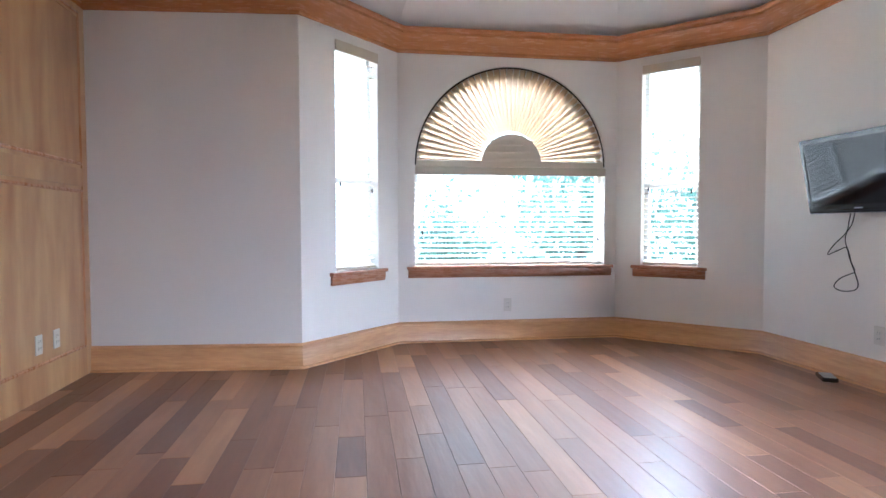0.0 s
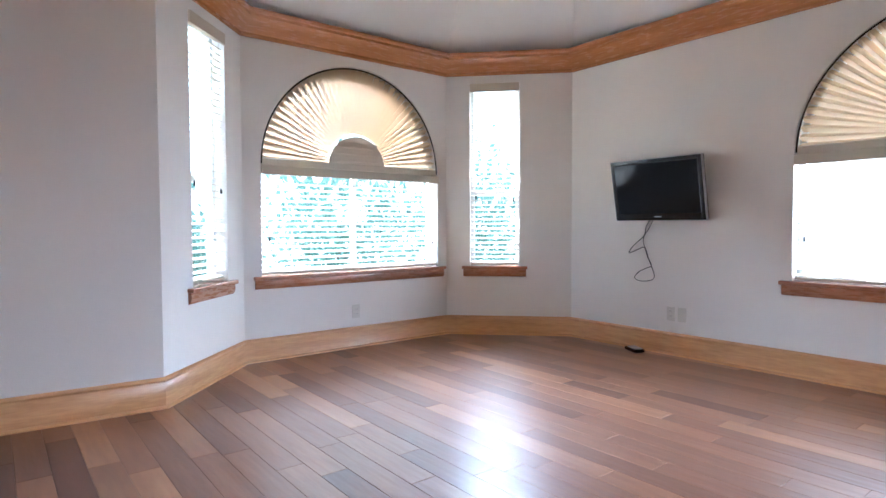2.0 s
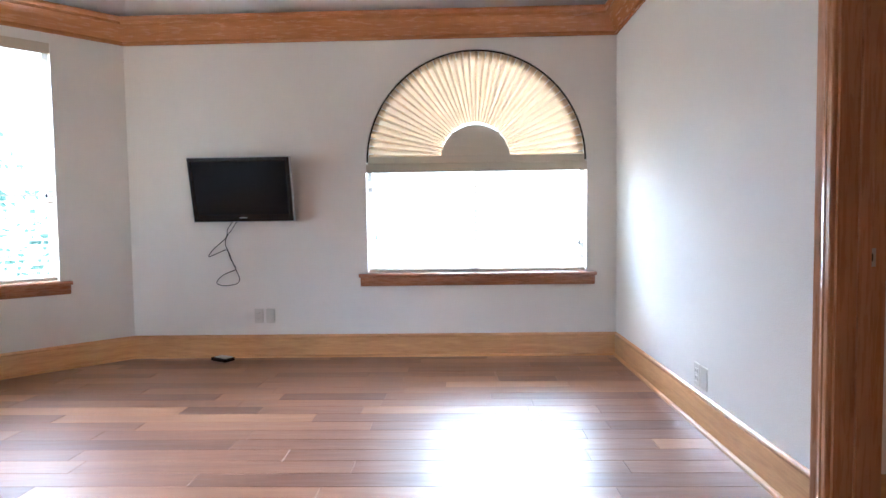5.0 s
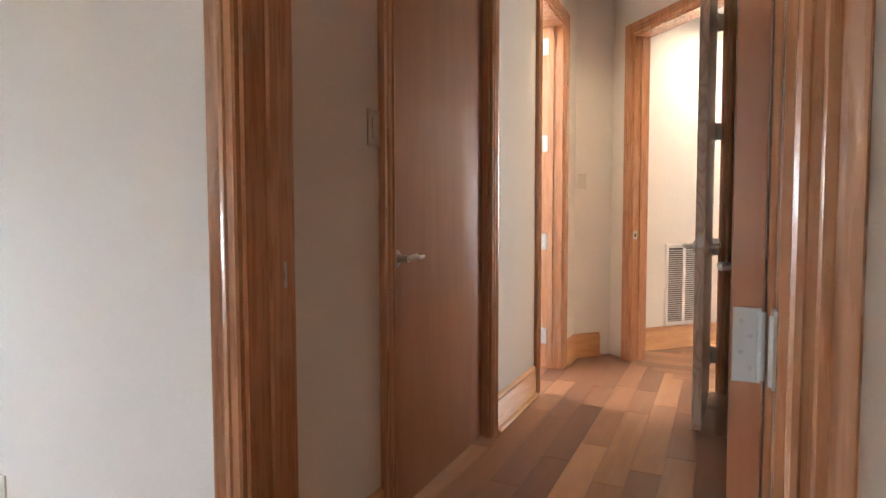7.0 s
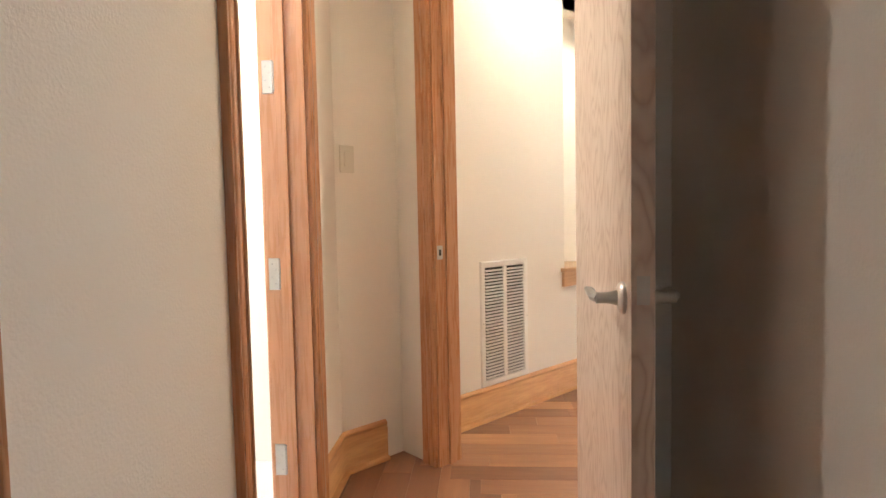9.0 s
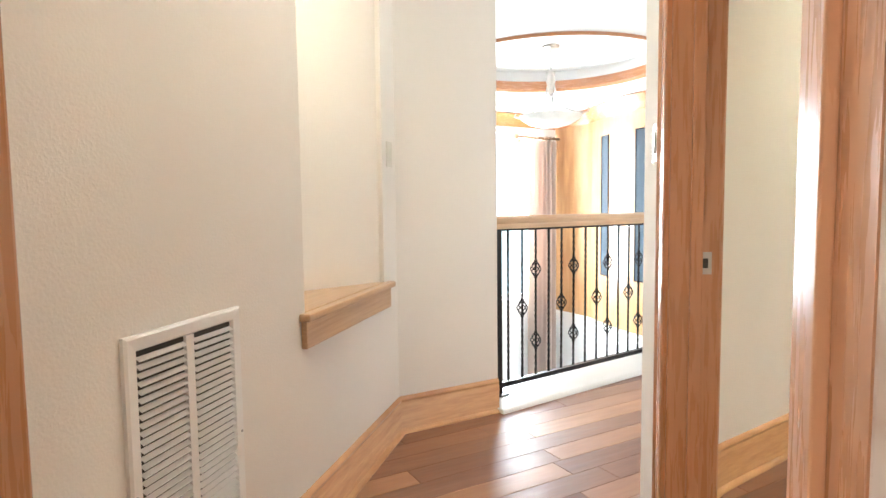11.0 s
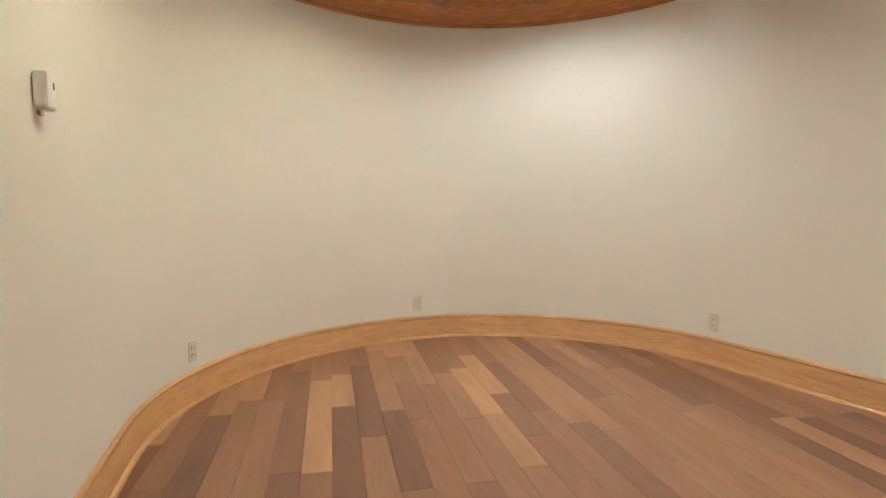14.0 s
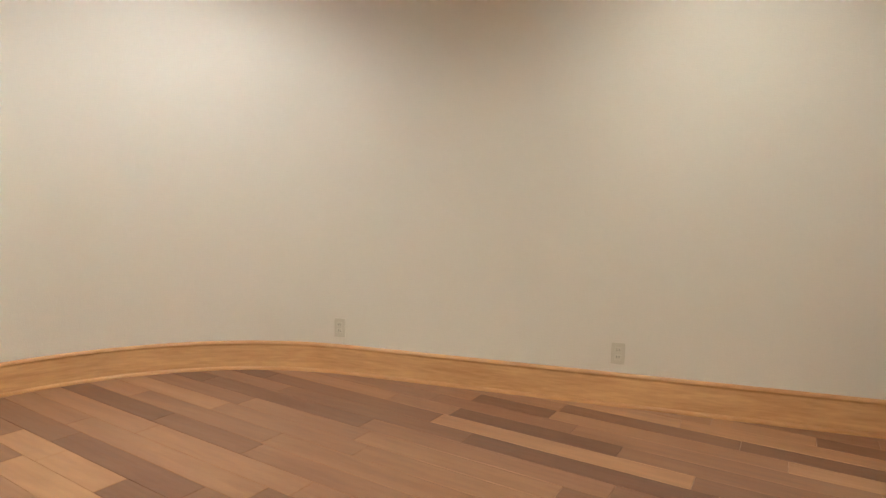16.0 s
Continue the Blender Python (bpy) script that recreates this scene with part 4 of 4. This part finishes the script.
ns = thing("niche_sill", LV, "pale pine sill of the wall niche", "niche sill", kind="structure")
part("shelf", Mesh().add([(x0 + 0.002, 0.0, NIZ0 + 0.002), (x1 - 0.002, 0.0, NIZ0 + 0.002), (x1 - 0.002, d1 - 0.002, NIZ0 + 0.002), (x0 + 0.002, d0 - 0.002, NIZ0 + 0.002),
                          (x0 + 0.002, 0.0, NIZ0 + 0.022), (x1 - 0.002, 0.0, NIZ0 + 0.022), (x1 - 0.002, d1 - 0.002, NIZ0 + 0.022), (x0 + 0.002, d0 - 0.002, NIZ0 + 0.022)],
                         [(0, 1, 2, 3), (4, 5, 6, 7), (0, 1, 5, 4), (1, 2, 6, 5), (2, 3, 7, 6), (3, 0, 4, 7)]), RAIL_WOOD, ns)
part("nosing", Mesh().box((x0 - 0.045, -0.042, NIZ0 - 0.004), (x1 + 0.045, -0.001, NIZ0 + 0.022), bevel=0.008), RAIL_WOOD, ns)
part("apron", Mesh().box((x0 - 0.03, -0.022, NIZ0 - 0.095), (x1 + 0.03, -0.001, NIZ0 - 0.0045), bevel=0.004), RAIL_WOOD, ns)
# unseen warm spot added under the niche head to brighten its back
lamp("niche_fill_spot", "SPOT", look(LV @ Vector((NI0 + 0.2, 0.14, NIZ1 - 0.03)), LV @ Vector((NI0 + 0.2, 0.2, 0))), 14, (1, 0.78, 0.5), 0.03, spot=120)

ds = thing("door_stop_spring", pose(HX0 + 0.017, -2.25, 0.07), "thin metal door stop on the baseboard", "door stop")
part("rod", Mesh().tube([(0, 0, 0), (0.085, 0, 0.0)], 0.004, 8), STEEL, ds)
part("tip", Mesh().tube([(0.083, 0, 0), (0.098, 0, 0)], 0.007, 8), PLASTIC, ds)

# ---- landing balustrade ----
RY, RX0, RX1 = -5.53, -1.81, -5.60
RAIL = pose(RX0, -5.335, 0, 0, 0, 5.8) @ Matrix.Translation((-RX0, 5.335, 0))
solid("curb", Mesh().box((-6.2, -5.68, -0.25), (-1.69, -5.335, 0.022), RAIL, bevel=0.005), WHITE, "white painted landing edge under the railing")
edge = [RAIL @ Vector((x, -5.334, 0)) for x in (-1.69, -6.2)]
run("trim", [(p.x, p.y) for p in edge], [(0, 0), (0.022, 0.0), (0.02, 0.010), (0.012, 0.020), (0.0, 0.024)], 0, WHITE, "white trim along the landing edge")
rl = thing("balustrade", RAIL @ pose(0, RY, 0), "black wrought-iron balustrade with a pale wooden handrail", "railing")
part("handrail", Mesh().sweep([(RX0 + 0.02, 0), (RX1, 0)], [(-0.034, 0.985), (-0.034, 1.0), (-0.028, 1.015), (-0.036, 1.03), (-0.034, 1.048), (-0.02, 1.06), (0.02, 1.06), (0.034, 1.048), (0.036, 1.03), (0.028, 1.015), (0.034, 1.0), (0.034, 0.985)],
                                lambda x, y, h: (x, y, h)), RAIL_WOOD, rl, "pale oak moulded handrail", smooth=True)
part("top_bar", Mesh().box((RX1, -0.016, 0.973), (RX0, 0.016, 0.985)), IRON, rl)
part("bottom_bar", Mesh().box((RX1, -0.016, 0.062), (RX0, 0.016, 0.090)), IRON, rl)
pt = part("post", Mesh().box((RX0 - 0.045, -0.02, 0.022), (RX0 - 0.005, 0.02, 0.985)), IRON, rl)
part("foot_plate", Mesh().box((RX0 - 0.07, -0.05, 0.022), (RX0 + 0.02, 0.05, 0.032), bevel=0.002), IRON, pt)


def baluster(x, knots, twist):
    """A square bar, twisted over a stretch, with basket knots at the given heights."""
    me = Mesh()
    h = 0.006
    ring = []
    for k in range(61):
        z = 0.09 + (0.973 - 0.09) * k / 60
        a = 0.0
        for lo, hi in twist:
            a += max(0, min(1, (z - lo) / (hi - lo))) * (hi - lo) * 42
        ring.append([(x + h * 1.3 * math.cos(a + q), h * 1.3 * math.sin(a + q), z) for q in (0.785, 2.356, 3.927, 5.498)])
    me.add([p for r in ring for p in r], [(i * 4 + j, i * 4 + (j + 1) % 4, i * 4 + 4 + (j + 1) % 4, i * 4 + 4 + j) for i in range(60) for j in range(4)])
    b = part("baluster", me, IRON, rl)
    for z in knots:
        kn = Mesh()
        for q in range(6):
            pts = []
            for j in range(13):
                t = j / 12
                r = 0.006 + 0.025 * math.sin(math.pi * t)
                a = q * math.pi / 3 + 2.6 * t
                pts.append((x + r * math.cos(a), r * math.sin(a), z - 0.045 + 0.09 * t))
            kn.tube(pts, 0.0034, 5)
        for dz in (-0.05, 0.05):
            kn.lathe([(0.008, -0.006), (0.012, 0.0), (0.008, 0.006)], 8, pose(x, 0, z + dz))
        part("basket", kn, IRON, b, "twisted iron basket")


x, i = RX0 - 0.108, 0
STYLES = [((), [(0.15, 0.9)]), ((0.51,), [(0.6, 0.9), (0.15, 0.4)]), ((0.735, 0.30), [(0.40, 0.65), (0.12, 0.22), (0.82, 0.93)])]
while x > RX1 + 0.03:
    ks, tw = STYLES[i % 3]
    baluster(x, ks, tw)
    x -= 0.111
    i += 1

# ---- stair hall beyond the balustrade ----
FY = -10.6
hw = Mesh()
wx0, wx1, wz0, wzs = -6.20, -4.40, -0.45, 1.50
for a, b in (((-7.2, FY - 0.2, VOID_Z), (wx0, FY, 3.1)), ((wx1, FY - 0.2, VOID_Z), (3.0, FY, 3.1)), ((wx0, FY - 0.2, VOID_Z), (wx1, FY, wz0))):
    hw.box(a, b)
r, c = (wx1 - wx0) / 2, (wx0 + wx1) / 2
for j in range(32):
    xs = [c - r * math.cos(math.pi * (j + q) / 32) for q in (0, 1)]
    zs = [wzs + r * math.sin(math.pi * (j + q) / 32) for q in (0, 1)]
    hw.add([(xs[0], FY, zs[0]), (xs[1], FY, zs[1]), (xs[1], FY, 3.1), (xs[0], FY, 3.1), (xs[0], FY - 0.2, zs[0]), (xs[1], FY - 0.2, zs[1]), (xs[1], FY - 0.2, 3.1), (xs[0], FY - 0.2, 3.1)],
           [(0, 1, 2, 3), (7, 6, 5, 4), (0, 4, 5, 1)])
solid("wall_stair_hall", hw, WHITE, "white stair hall wall with a tall arched window")
wn = thing("window_5", pose(c, FY - 0.1, 0), "tall white arched stair hall window", "window", kind="structure")
arc = [(-r * math.cos(math.pi * i / 32), wzs + r * math.sin(math.pi * i / 32)) for i in range(33)]
part("window_frame", Mesh().sweep([(-r, wz0)] + arc + [(r, wz0)], [(0, -0.03), (0, 0.03), (-0.07, 0.03), (-0.07, -0.03)], lambda x, z, h: (x, h, z), True), VINYL, wn)
part("transom", Mesh().box((-r + 0.07, -0.03, wzs - 0.05), (r - 0.07, 0.03, wzs + 0.02)), VINYL, wn)
part("sash_bar", Mesh().box((-0.025, -0.025, wz0 + 0.07), (0.025, 0.025, wzs - 0.05)), VINYL, wn)
p = part("pane", Mesh().box((-r + 0.07, -0.004, wz0 + 0.07), (r - 0.07, 0.0, wzs - 0.05)), GLASS, wn)
p.visible_shadow = False
# glowing sheet added behind the stair hall window as its bright outdoors
solid("backdrop", Mesh().box((-14, -19.1, -6), (6, -19.0, 8)), OUTDOOR_GLOW, "glowing sheet standing in for the bright outdoors")


def drape(x0, x1, y, z0, z1, folds):
    t = thing("curtain", pose(x0, y, z0), "floor-length beige curtain beside the stair hall window", "curtain")
    n, hgt = folds * 8, z1 - z0
    vs = [((x1 - x0) * k / n, 0.05 * math.sin(2 * math.pi * k / 8) + 0.008 * math.sin(k * 1.7), z) for z in (0, hgt * 0.5, hgt) for k in range(n + 1)]
    vs += [(p[0], p[1] - 0.006, p[2]) for p in vs]
    q, fs = 3 * (n + 1), []
    for j in range(2):
        for k in range(n):
            i0 = j * (n + 1) + k
            fs += [(i0, i0 + 1, i0 + n + 2, i0 + n + 1), (q + i0 + n + 1, q + i0 + n + 2, q + i0 + 1, q + i0)]
    part("cloth", Mesh().add(vs, fs), CURTAIN, t, smooth=True)
    return t


drape(-6.42, -5.86, FY + 0.16, VOID_Z + 0.02, 2.20, 6)
cr = thing("curtain_rod", pose(-6.45, FY + 0.16, 2.24), "dark bronze curtain rod with rings", "curtain rod")
part("rod", Mesh().tube([(-0.05, 0, 0), (0.80, 0, 0)], 0.022, 10), BRONZE, cr)
part("finial", Mesh().lathe([(0.022, 0), (0.05, 0.03), (0.045, 0.08), (0.01, 0.11)], 14, pose(0.80, 0, 0, 0, 90)), BRONZE, cr, smooth=True)
part("bracket", Mesh().tube([(0.68, 0, 0), (0.68, -0.16, -0.02)], 0.014, 8).box((0.65, -0.165, -0.08), (0.71, -0.15, 0.04)), BRONZE, cr)
for i in range(7):
    part("ring", Mesh().lathe([(0.026, -0.006), (0.034, 0.0), (0.026, 0.006)], 14, pose(0.06 + 0.08 * i, 0, 0, 0, 90)), BRONZE, cr)

# curved wood-panelled wall with tall slit windows
WX = -6.55
CURVE = fillet([(WX, FY), (WX, -9.75), (-6.15, -8.60), (-6.35, -6.9), (-6.6, -5.0)], [0.3, 2.6, 2.0], 3)
SLITS = []
acc = [0.0]
for i in range(len(CURVE) - 1):
    acc.append(acc[-1] + (Vector(CURVE[i + 1]) - Vector(CURVE[i])).length)


def along(s):
    for i in range(len(CURVE) - 1):
        if s <= acc[i + 1] or i == len(CURVE) - 2:
            f = (s - acc[i]) / (acc[i + 1] - acc[i])
            p = Vector(CURVE[i]).lerp(Vector(CURVE[i + 1]), f)
            d = (Vector(CURVE[i + 1]) - Vector(CURVE[i])).normalized()
            return p, math.degrees(math.atan2(d.y, d.x))


solid("wall_stair_curved", Mesh().sweep(CURVE, [(0, VOID_Z), (0.2, VOID_Z), (0.2, 3.1), (0, 3.1)], lambda x, y, h: (x, y, h)), WHITE, "white curved stair hall wall", smooth=True)
pn = thing("curved_panelling", pose(0, 0, 0), "honey maple veneer panelling on the curved wall", "panelling", kind="structure")
total, step = acc[-1], 0.46
s = 0.02
cuts = [0.02]
while s + step < total:
    s += step
    cuts.append(s)
for a, b in zip(cuts, cuts[1:]):
    n = 4
    pts = [along(a + 0.002 + (b - a - 0.004) * j / n)[0] for j in range(n + 1)]
    for z0, z1 in ((-0.70, 0.80), (0.804, 2.42)):
        part("panel", Mesh().sweep([(q.x, q.y) for q in pts], [(-0.014, z0), (0, z0), (0, z1), (-0.014, z1)], lambda x, y, h: (x, y, h)), PANEL_WOOD, pn, smooth=True)
run("trim", CURVE, [(0, 0), (0.02, 0), (0.03, 0.05), (0.09, 0.14), (0.11, 0.20), (0.0, 0.21)], 2.42, CROWN_WOOD, "varnished crown on the curved wall")
run("trim", [(3.0, FY), (WX, FY)], [(0, 0), (0.02, 0), (0.03, 0.05), (0.09, 0.14), (0.11, 0.20), (0.0, 0.21)], 2.42, CROWN_WOOD, "varnished crown on the window wall")
for s in (1.42, 2.28, 3.15):
    q, ang = along(s)
    sl = thing("slit_window", pose(q.x, q.y, 0, 0, 0, ang), "narrow dark-framed slit of glass in the wooden wall", "window", "slit windows")
    part("glass", Mesh().box((-0.11, -0.020, 0.05), (0.11, -0.0145, 2.15)), SMOKED, sl, "dark bluish reflecting glass")
    part("frame", Mesh().sweep([(-0.12, 0.04), (-0.12, 2.16), (0.12, 2.16), (0.12, 0.04)], [(0, 0.0145), (0, 0.026), (-0.02, 0.026), (-0.02, 0.0145)], lambda x, z, h: (x, -h, z), True), IRON, sl)
solid("floor_stair_hall", Mesh().box((-7.4, -11.0, VOID_Z - 0.2), (3.2, -4.9, VOID_Z)), TILE, "pale stone floor of the lower hall")
solid("wall_stair_east", Mesh().box((3.0, -10.8, VOID_Z), (3.2, -5.4, 3.1)), WHITE, "plain closing wall")
solid("wall_stair_north", Mesh().box((-7.4, -5.80, VOID_Z), (3.2, -5.70, -0.25)).box((-1.12, -5.78, -0.25), (3.2, -5.62, 3.1)), WHITE, "wall below the landing")
solid("wall_stair_west", Mesh().box((-7.6, -11.0, VOID_Z), (-7.4, -4.8, 3.1)), WHITE, "plain closing wall")

# ceiling with a round recess
RC, RR, CZ, RZ = (-4.15, -7.85), 1.22, 2.64, 2.86
cm = Mesh()
ring = [(RC[0] + RR * math.cos(2 * math.pi * i / 64), RC[1] + RR * math.sin(2 * math.pi * i / 64)) for i in range(64)]


def to_edge(x, y):
    dx, dy = x - RC[0], y - RC[1]
    ks = [((3.2 if dx > 0 else -7.4) - RC[0]) / dx if abs(dx) > 1e-6 else 1e9, ((-4.9 if dy > 0 else -11.0) - RC[1]) / dy if abs(dy) > 1e-6 else 1e9]
    k = min(ks)
    return RC[0] + dx * k, RC[1] + dy * k


out = [to_edge(*p) for p in ring]
cm.add([(*p, CZ) for p in ring] + [(*p, CZ) for p in out] + [(*p, RZ) for p in ring], [(i, (i + 1) % 64, 64 + (i + 1) % 64, 64 + i) for i in range(64)] + [(i, 128 + i, 128 + (i + 1) % 64, (i + 1) % 64) for i in range(64)] + [tuple(range(128, 192))])
for x, y in ((3.2, -4.9), (-7.4, -4.9), (-7.4, -11.0), (3.2, -11.0)):
    near = sorted(range(64), key=lambda i: (out[i][0] - x) ** 2 + (out[i][1] - y) ** 2)[:2]
    cm.add([(x, y, CZ), (*out[near[0]], CZ), (*out[near[1]], CZ)], [(0, 1, 2)])
solid("ceiling", cm, CEIL, "white stair hall ceiling with a round recess", "ceiling")
solid("roof", Mesh().box((-7.6, -11.1, 3.3), (3.3, -4.8, 3.4)), CEIL, "plain closing slab")
solid("trim", Mesh().sweep(ring[::-1], [(-0.002, 0.0), (0.05, -0.03), (0.07, 0.02), (0.05, 0.08), (-0.002, 0.10)], lambda x, y, h: (x, y, CZ + h), True), CROWN_WOOD, "round wooden moulding at the ceiling recess", smooth=True)

# chandelier
ch = thing("chandelier", pose(RC[0], RC[1], RZ), "pendant light with an alabaster bowl and iron arms", "chandelier")
DROP = Matrix.Diagonal((1, 1, 0.78, 1))
part("canopy", Mesh().lathe([(0.10, 0.0), (0.09, -0.03), (0.03, -0.05)], 20, DROP), STEEL, ch, smooth=True)
part("stem", Mesh().tube([(0, 0, -0.04), (0, 0, -0.35)], 0.010, 8, DROP), STEEL, ch)
part("column", Mesh().lathe([(0.02, -0.33), (0.05, -0.36), (0.04, -0.42), (0.055, -0.46), (0.03, -0.62), (0.04, -0.66), (0.01, -0.70)], 16, DROP), STEEL, ch, smooth=True)
part("bowl", Mesh().lathe([(0.0, -1.13), (0.12, -1.12), (0.24, -1.075), (0.32, -1.01), (0.345, -0.965), (0.335, -0.96), (0.23, -1.05), (0.11, -1.10), (0.0, -1.11)], 32, DROP), ALABASTER, ch, "milky alabaster glass bowl", smooth=True)
for i in range(4):
    a = math.radians(90 * i + 35)
    pts = [(rr * math.cos(a), rr * math.sin(a), z) for rr, z in ((0.03, -0.50), (0.06, -0.70), (0.15, -0.86), (0.28, -0.94), (0.38, -0.955), (0.42, -0.93), (0.40, -0.89))]
    part("arm", Mesh().tube(pts, 0.010, 6, DROP), STEEL, ch, smooth=True)
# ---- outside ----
# two glowing sheets added beyond the garden, so the windows look blown out
solid("backdrop", Mesh().box((-12, 17.0, -6), (22, 17.1, 14)).box((17.0, -12, -6), (17.1, 17, 14)), GARDEN_GLOW, "glowing sheet standing in for the bright outdoors", kind="structure")
solid("ground", Mesh().box((-400, -400, -3.6), (400, 400, -3.45)), GRASS, "lawn around the house")


def tree(x, y, z, h, spread, seed):
    rng = random.Random(seed)
    t = thing("tree", pose(x, y, z), "leafy green tree beyond the bay windows", "tree", "garden trees")
    part("trunk", Mesh().tube([(0, 0, 0), (0.1, 0.05, h * 0.3), (0, 0.1, h * 0.6)], [0.22, 0.15, 0.08], 8), BARK, t)
    me = Mesh()
    for i in range(2600):
        a, u = rng.uniform(0, 6.283), rng.gauss(0, 0.5)
        r = spread * abs(rng.gauss(0.55, 0.33))
        p = Vector((r * math.cos(a), r * math.sin(a), h * (0.62 + 0.24 * u)))
        m = Matrix.Translation(p) @ Euler((rng.uniform(0, 6), rng.uniform(0, 6), rng.uniform(0, 6))).to_matrix().to_4x4()
        s = rng.uniform(0.06, 0.14)
        me.add([(m @ Vector(q))[:] for q in ((-s, 0, 0), (0, -s * 0.45, s * 0.1), (s, 0, 0), (0, s * 0.45, s * 0.1))], [(0, 1, 2), (0, 2, 3)])
    part("crown", me, LEAF, t)


tree(4.6, 11.0, -3.45, 7.2, 1.7, 1)
tree(2.0, 12.5, -3.45, 5.6, 1.0, 2)
tree(7.6, 10.5, -3.45, 7.0, 1.8, 3)
tree(9.6, 8.0, -3.45, 5.6, 1.5, 4)

# ---- wooden planks: last, piece by piece ----


def spans(poly, at, axis):
    """Where the line at the given place across axis runs inside the outline."""
    cuts, n = [], len(poly)
    for i in range(n):
        p, q = poly[i], poly[(i + 1) % n]
        a, b = p[1 - axis], q[1 - axis]
        if (a <= at) != (b <= at):
            cuts.append(p[axis] + (at - a) / (b - a) * (q[axis] - p[axis]))
    cuts.sort()
    return list(zip(cuts[::2], cuts[1::2]))


PLANK_MESH = {}


def plank_mesh(length, width):
    key = round(length, 2)
    if key not in PLANK_MESH:
        l, w, c = key - 0.0008, width - 0.0008, 0.0014
        top = [(c, c - w / 2 + 0, 0), (l - c, c - w / 2, 0), (l - c, w / 2 - c, 0), (c, w / 2 - c, 0)]
        low = [(0, -w / 2, -c), (l, -w / 2, -c), (l, w / 2, -c), (0, w / 2, -c)]
        bot = [(0, -w / 2, -0.0155), (l, -w / 2, -0.0155), (l, w / 2, -0.0155), (0, w / 2, -0.0155)]
        fs = [(0, 1, 2, 3)] + [(4 + i, 4 + (i + 1) % 4, (i + 1) % 4, i) for i in range(4)] + [(8 + i, 8 + (i + 1) % 4, 4 + (i + 1) % 4, 4 + i) for i in range(4)] + [(11, 10, 9, 8)]
        me = bpy.data.meshes.new("plank")
        me.from_pydata(top + low + bot, [], fs)
        me.materials.append(PLANK)
        PLANK_MESH[key] = me
    return PLANK_MESH[key]


def planks(parent, poly, axis, width, seed):
    """Rows of planks along axis (0: x, 1: y) inside an outline."""
    rng = random.Random(seed)
    lo, hi = min(p[1 - axis] for p in poly), max(p[1 - axis] for p in poly)
    c = lo + width / 2
    while c < hi + width / 2:
        inside = spans(poly, min(max(c, lo + 0.004), hi - 0.004), axis)
        for s, e in inside:
            s, e = round(s, 2), round(e, 2)
            at = s
            piece = round(rng.uniform(0.25, 1.1), 2)
            while at < e - 0.005:
                ln = min(piece, round(e - at, 2))
                if e - at - ln < 0.15:
                    ln = round(e - at, 2)
                ob = new("plank", plank_mesh(ln, width))
                ob.parent = parent
                ob.matrix_basis = pose(at, c, 0) if axis == 0 else pose(c, at, 0, 0, 0, 90)
                at = round(at + ln, 2)
                piece = round(rng.choice((0.4, 0.6, 0.8, 0.9, 1.0, 1.2, 1.2, 1.4)) + rng.choice((0, 0.05)), 2)
        c += width


W = 0.127
floor_room = thing("floor_room", pose(0, 0, 0), "reddish-brown hand-scraped hardwood plank floor", "floor", kind="structure")
planks(floor_room, [(-1.84, -0.165), (3.23, -0.165), (3.23, 3.88), (2.38, 4.745), (0.38, 4.745), (-0.36, 3.97), (-1.84, 4.09)], 1, W, 5)
floor_hall = thing("floor_hall", pose(0, 0, -0.0012), "reddish-brown hardwood plank hall floor", "floor", kind="structure")
planks(floor_hall, [(-0.52, -0.166), (0.82, -0.166), (0.82, -3.48), (0.45, -3.88), (-0.52, -2.97)], 1, W, 6)
floor_landing = thing("floor_landing", pose(0, 0, 0), "reddish-brown hardwood plank landing floor", "floor", kind="structure")
planks(floor_landing, [(-0.52, -2.832), (0.452, -3.742), (-1.13, -5.56), (-1.69, -5.56), (-6.2, -5.86), (-6.2, -4.93), (-2.1, -4.38), (-1.53, -4.19), (-1.31, -3.93), (-0.76, -3.30), (-0.60, -3.07)], 0, W, 7)
floor_study = thing("floor_study", pose(0, 0, 0), "reddish-brown hardwood plank floor in the curved study", "floor", kind="structure")
planks(floor_study, [(-0.70, -3.30), (-1.30, -3.92)] + [(-3.2 + (p[0] + 3.2) * 1.014, p[1] + (0.075 if p[1] > -2.4 else -0.03)) for p in OVAL[1:-1]] + [(-0.665, -3.1)], 0, W, 8)
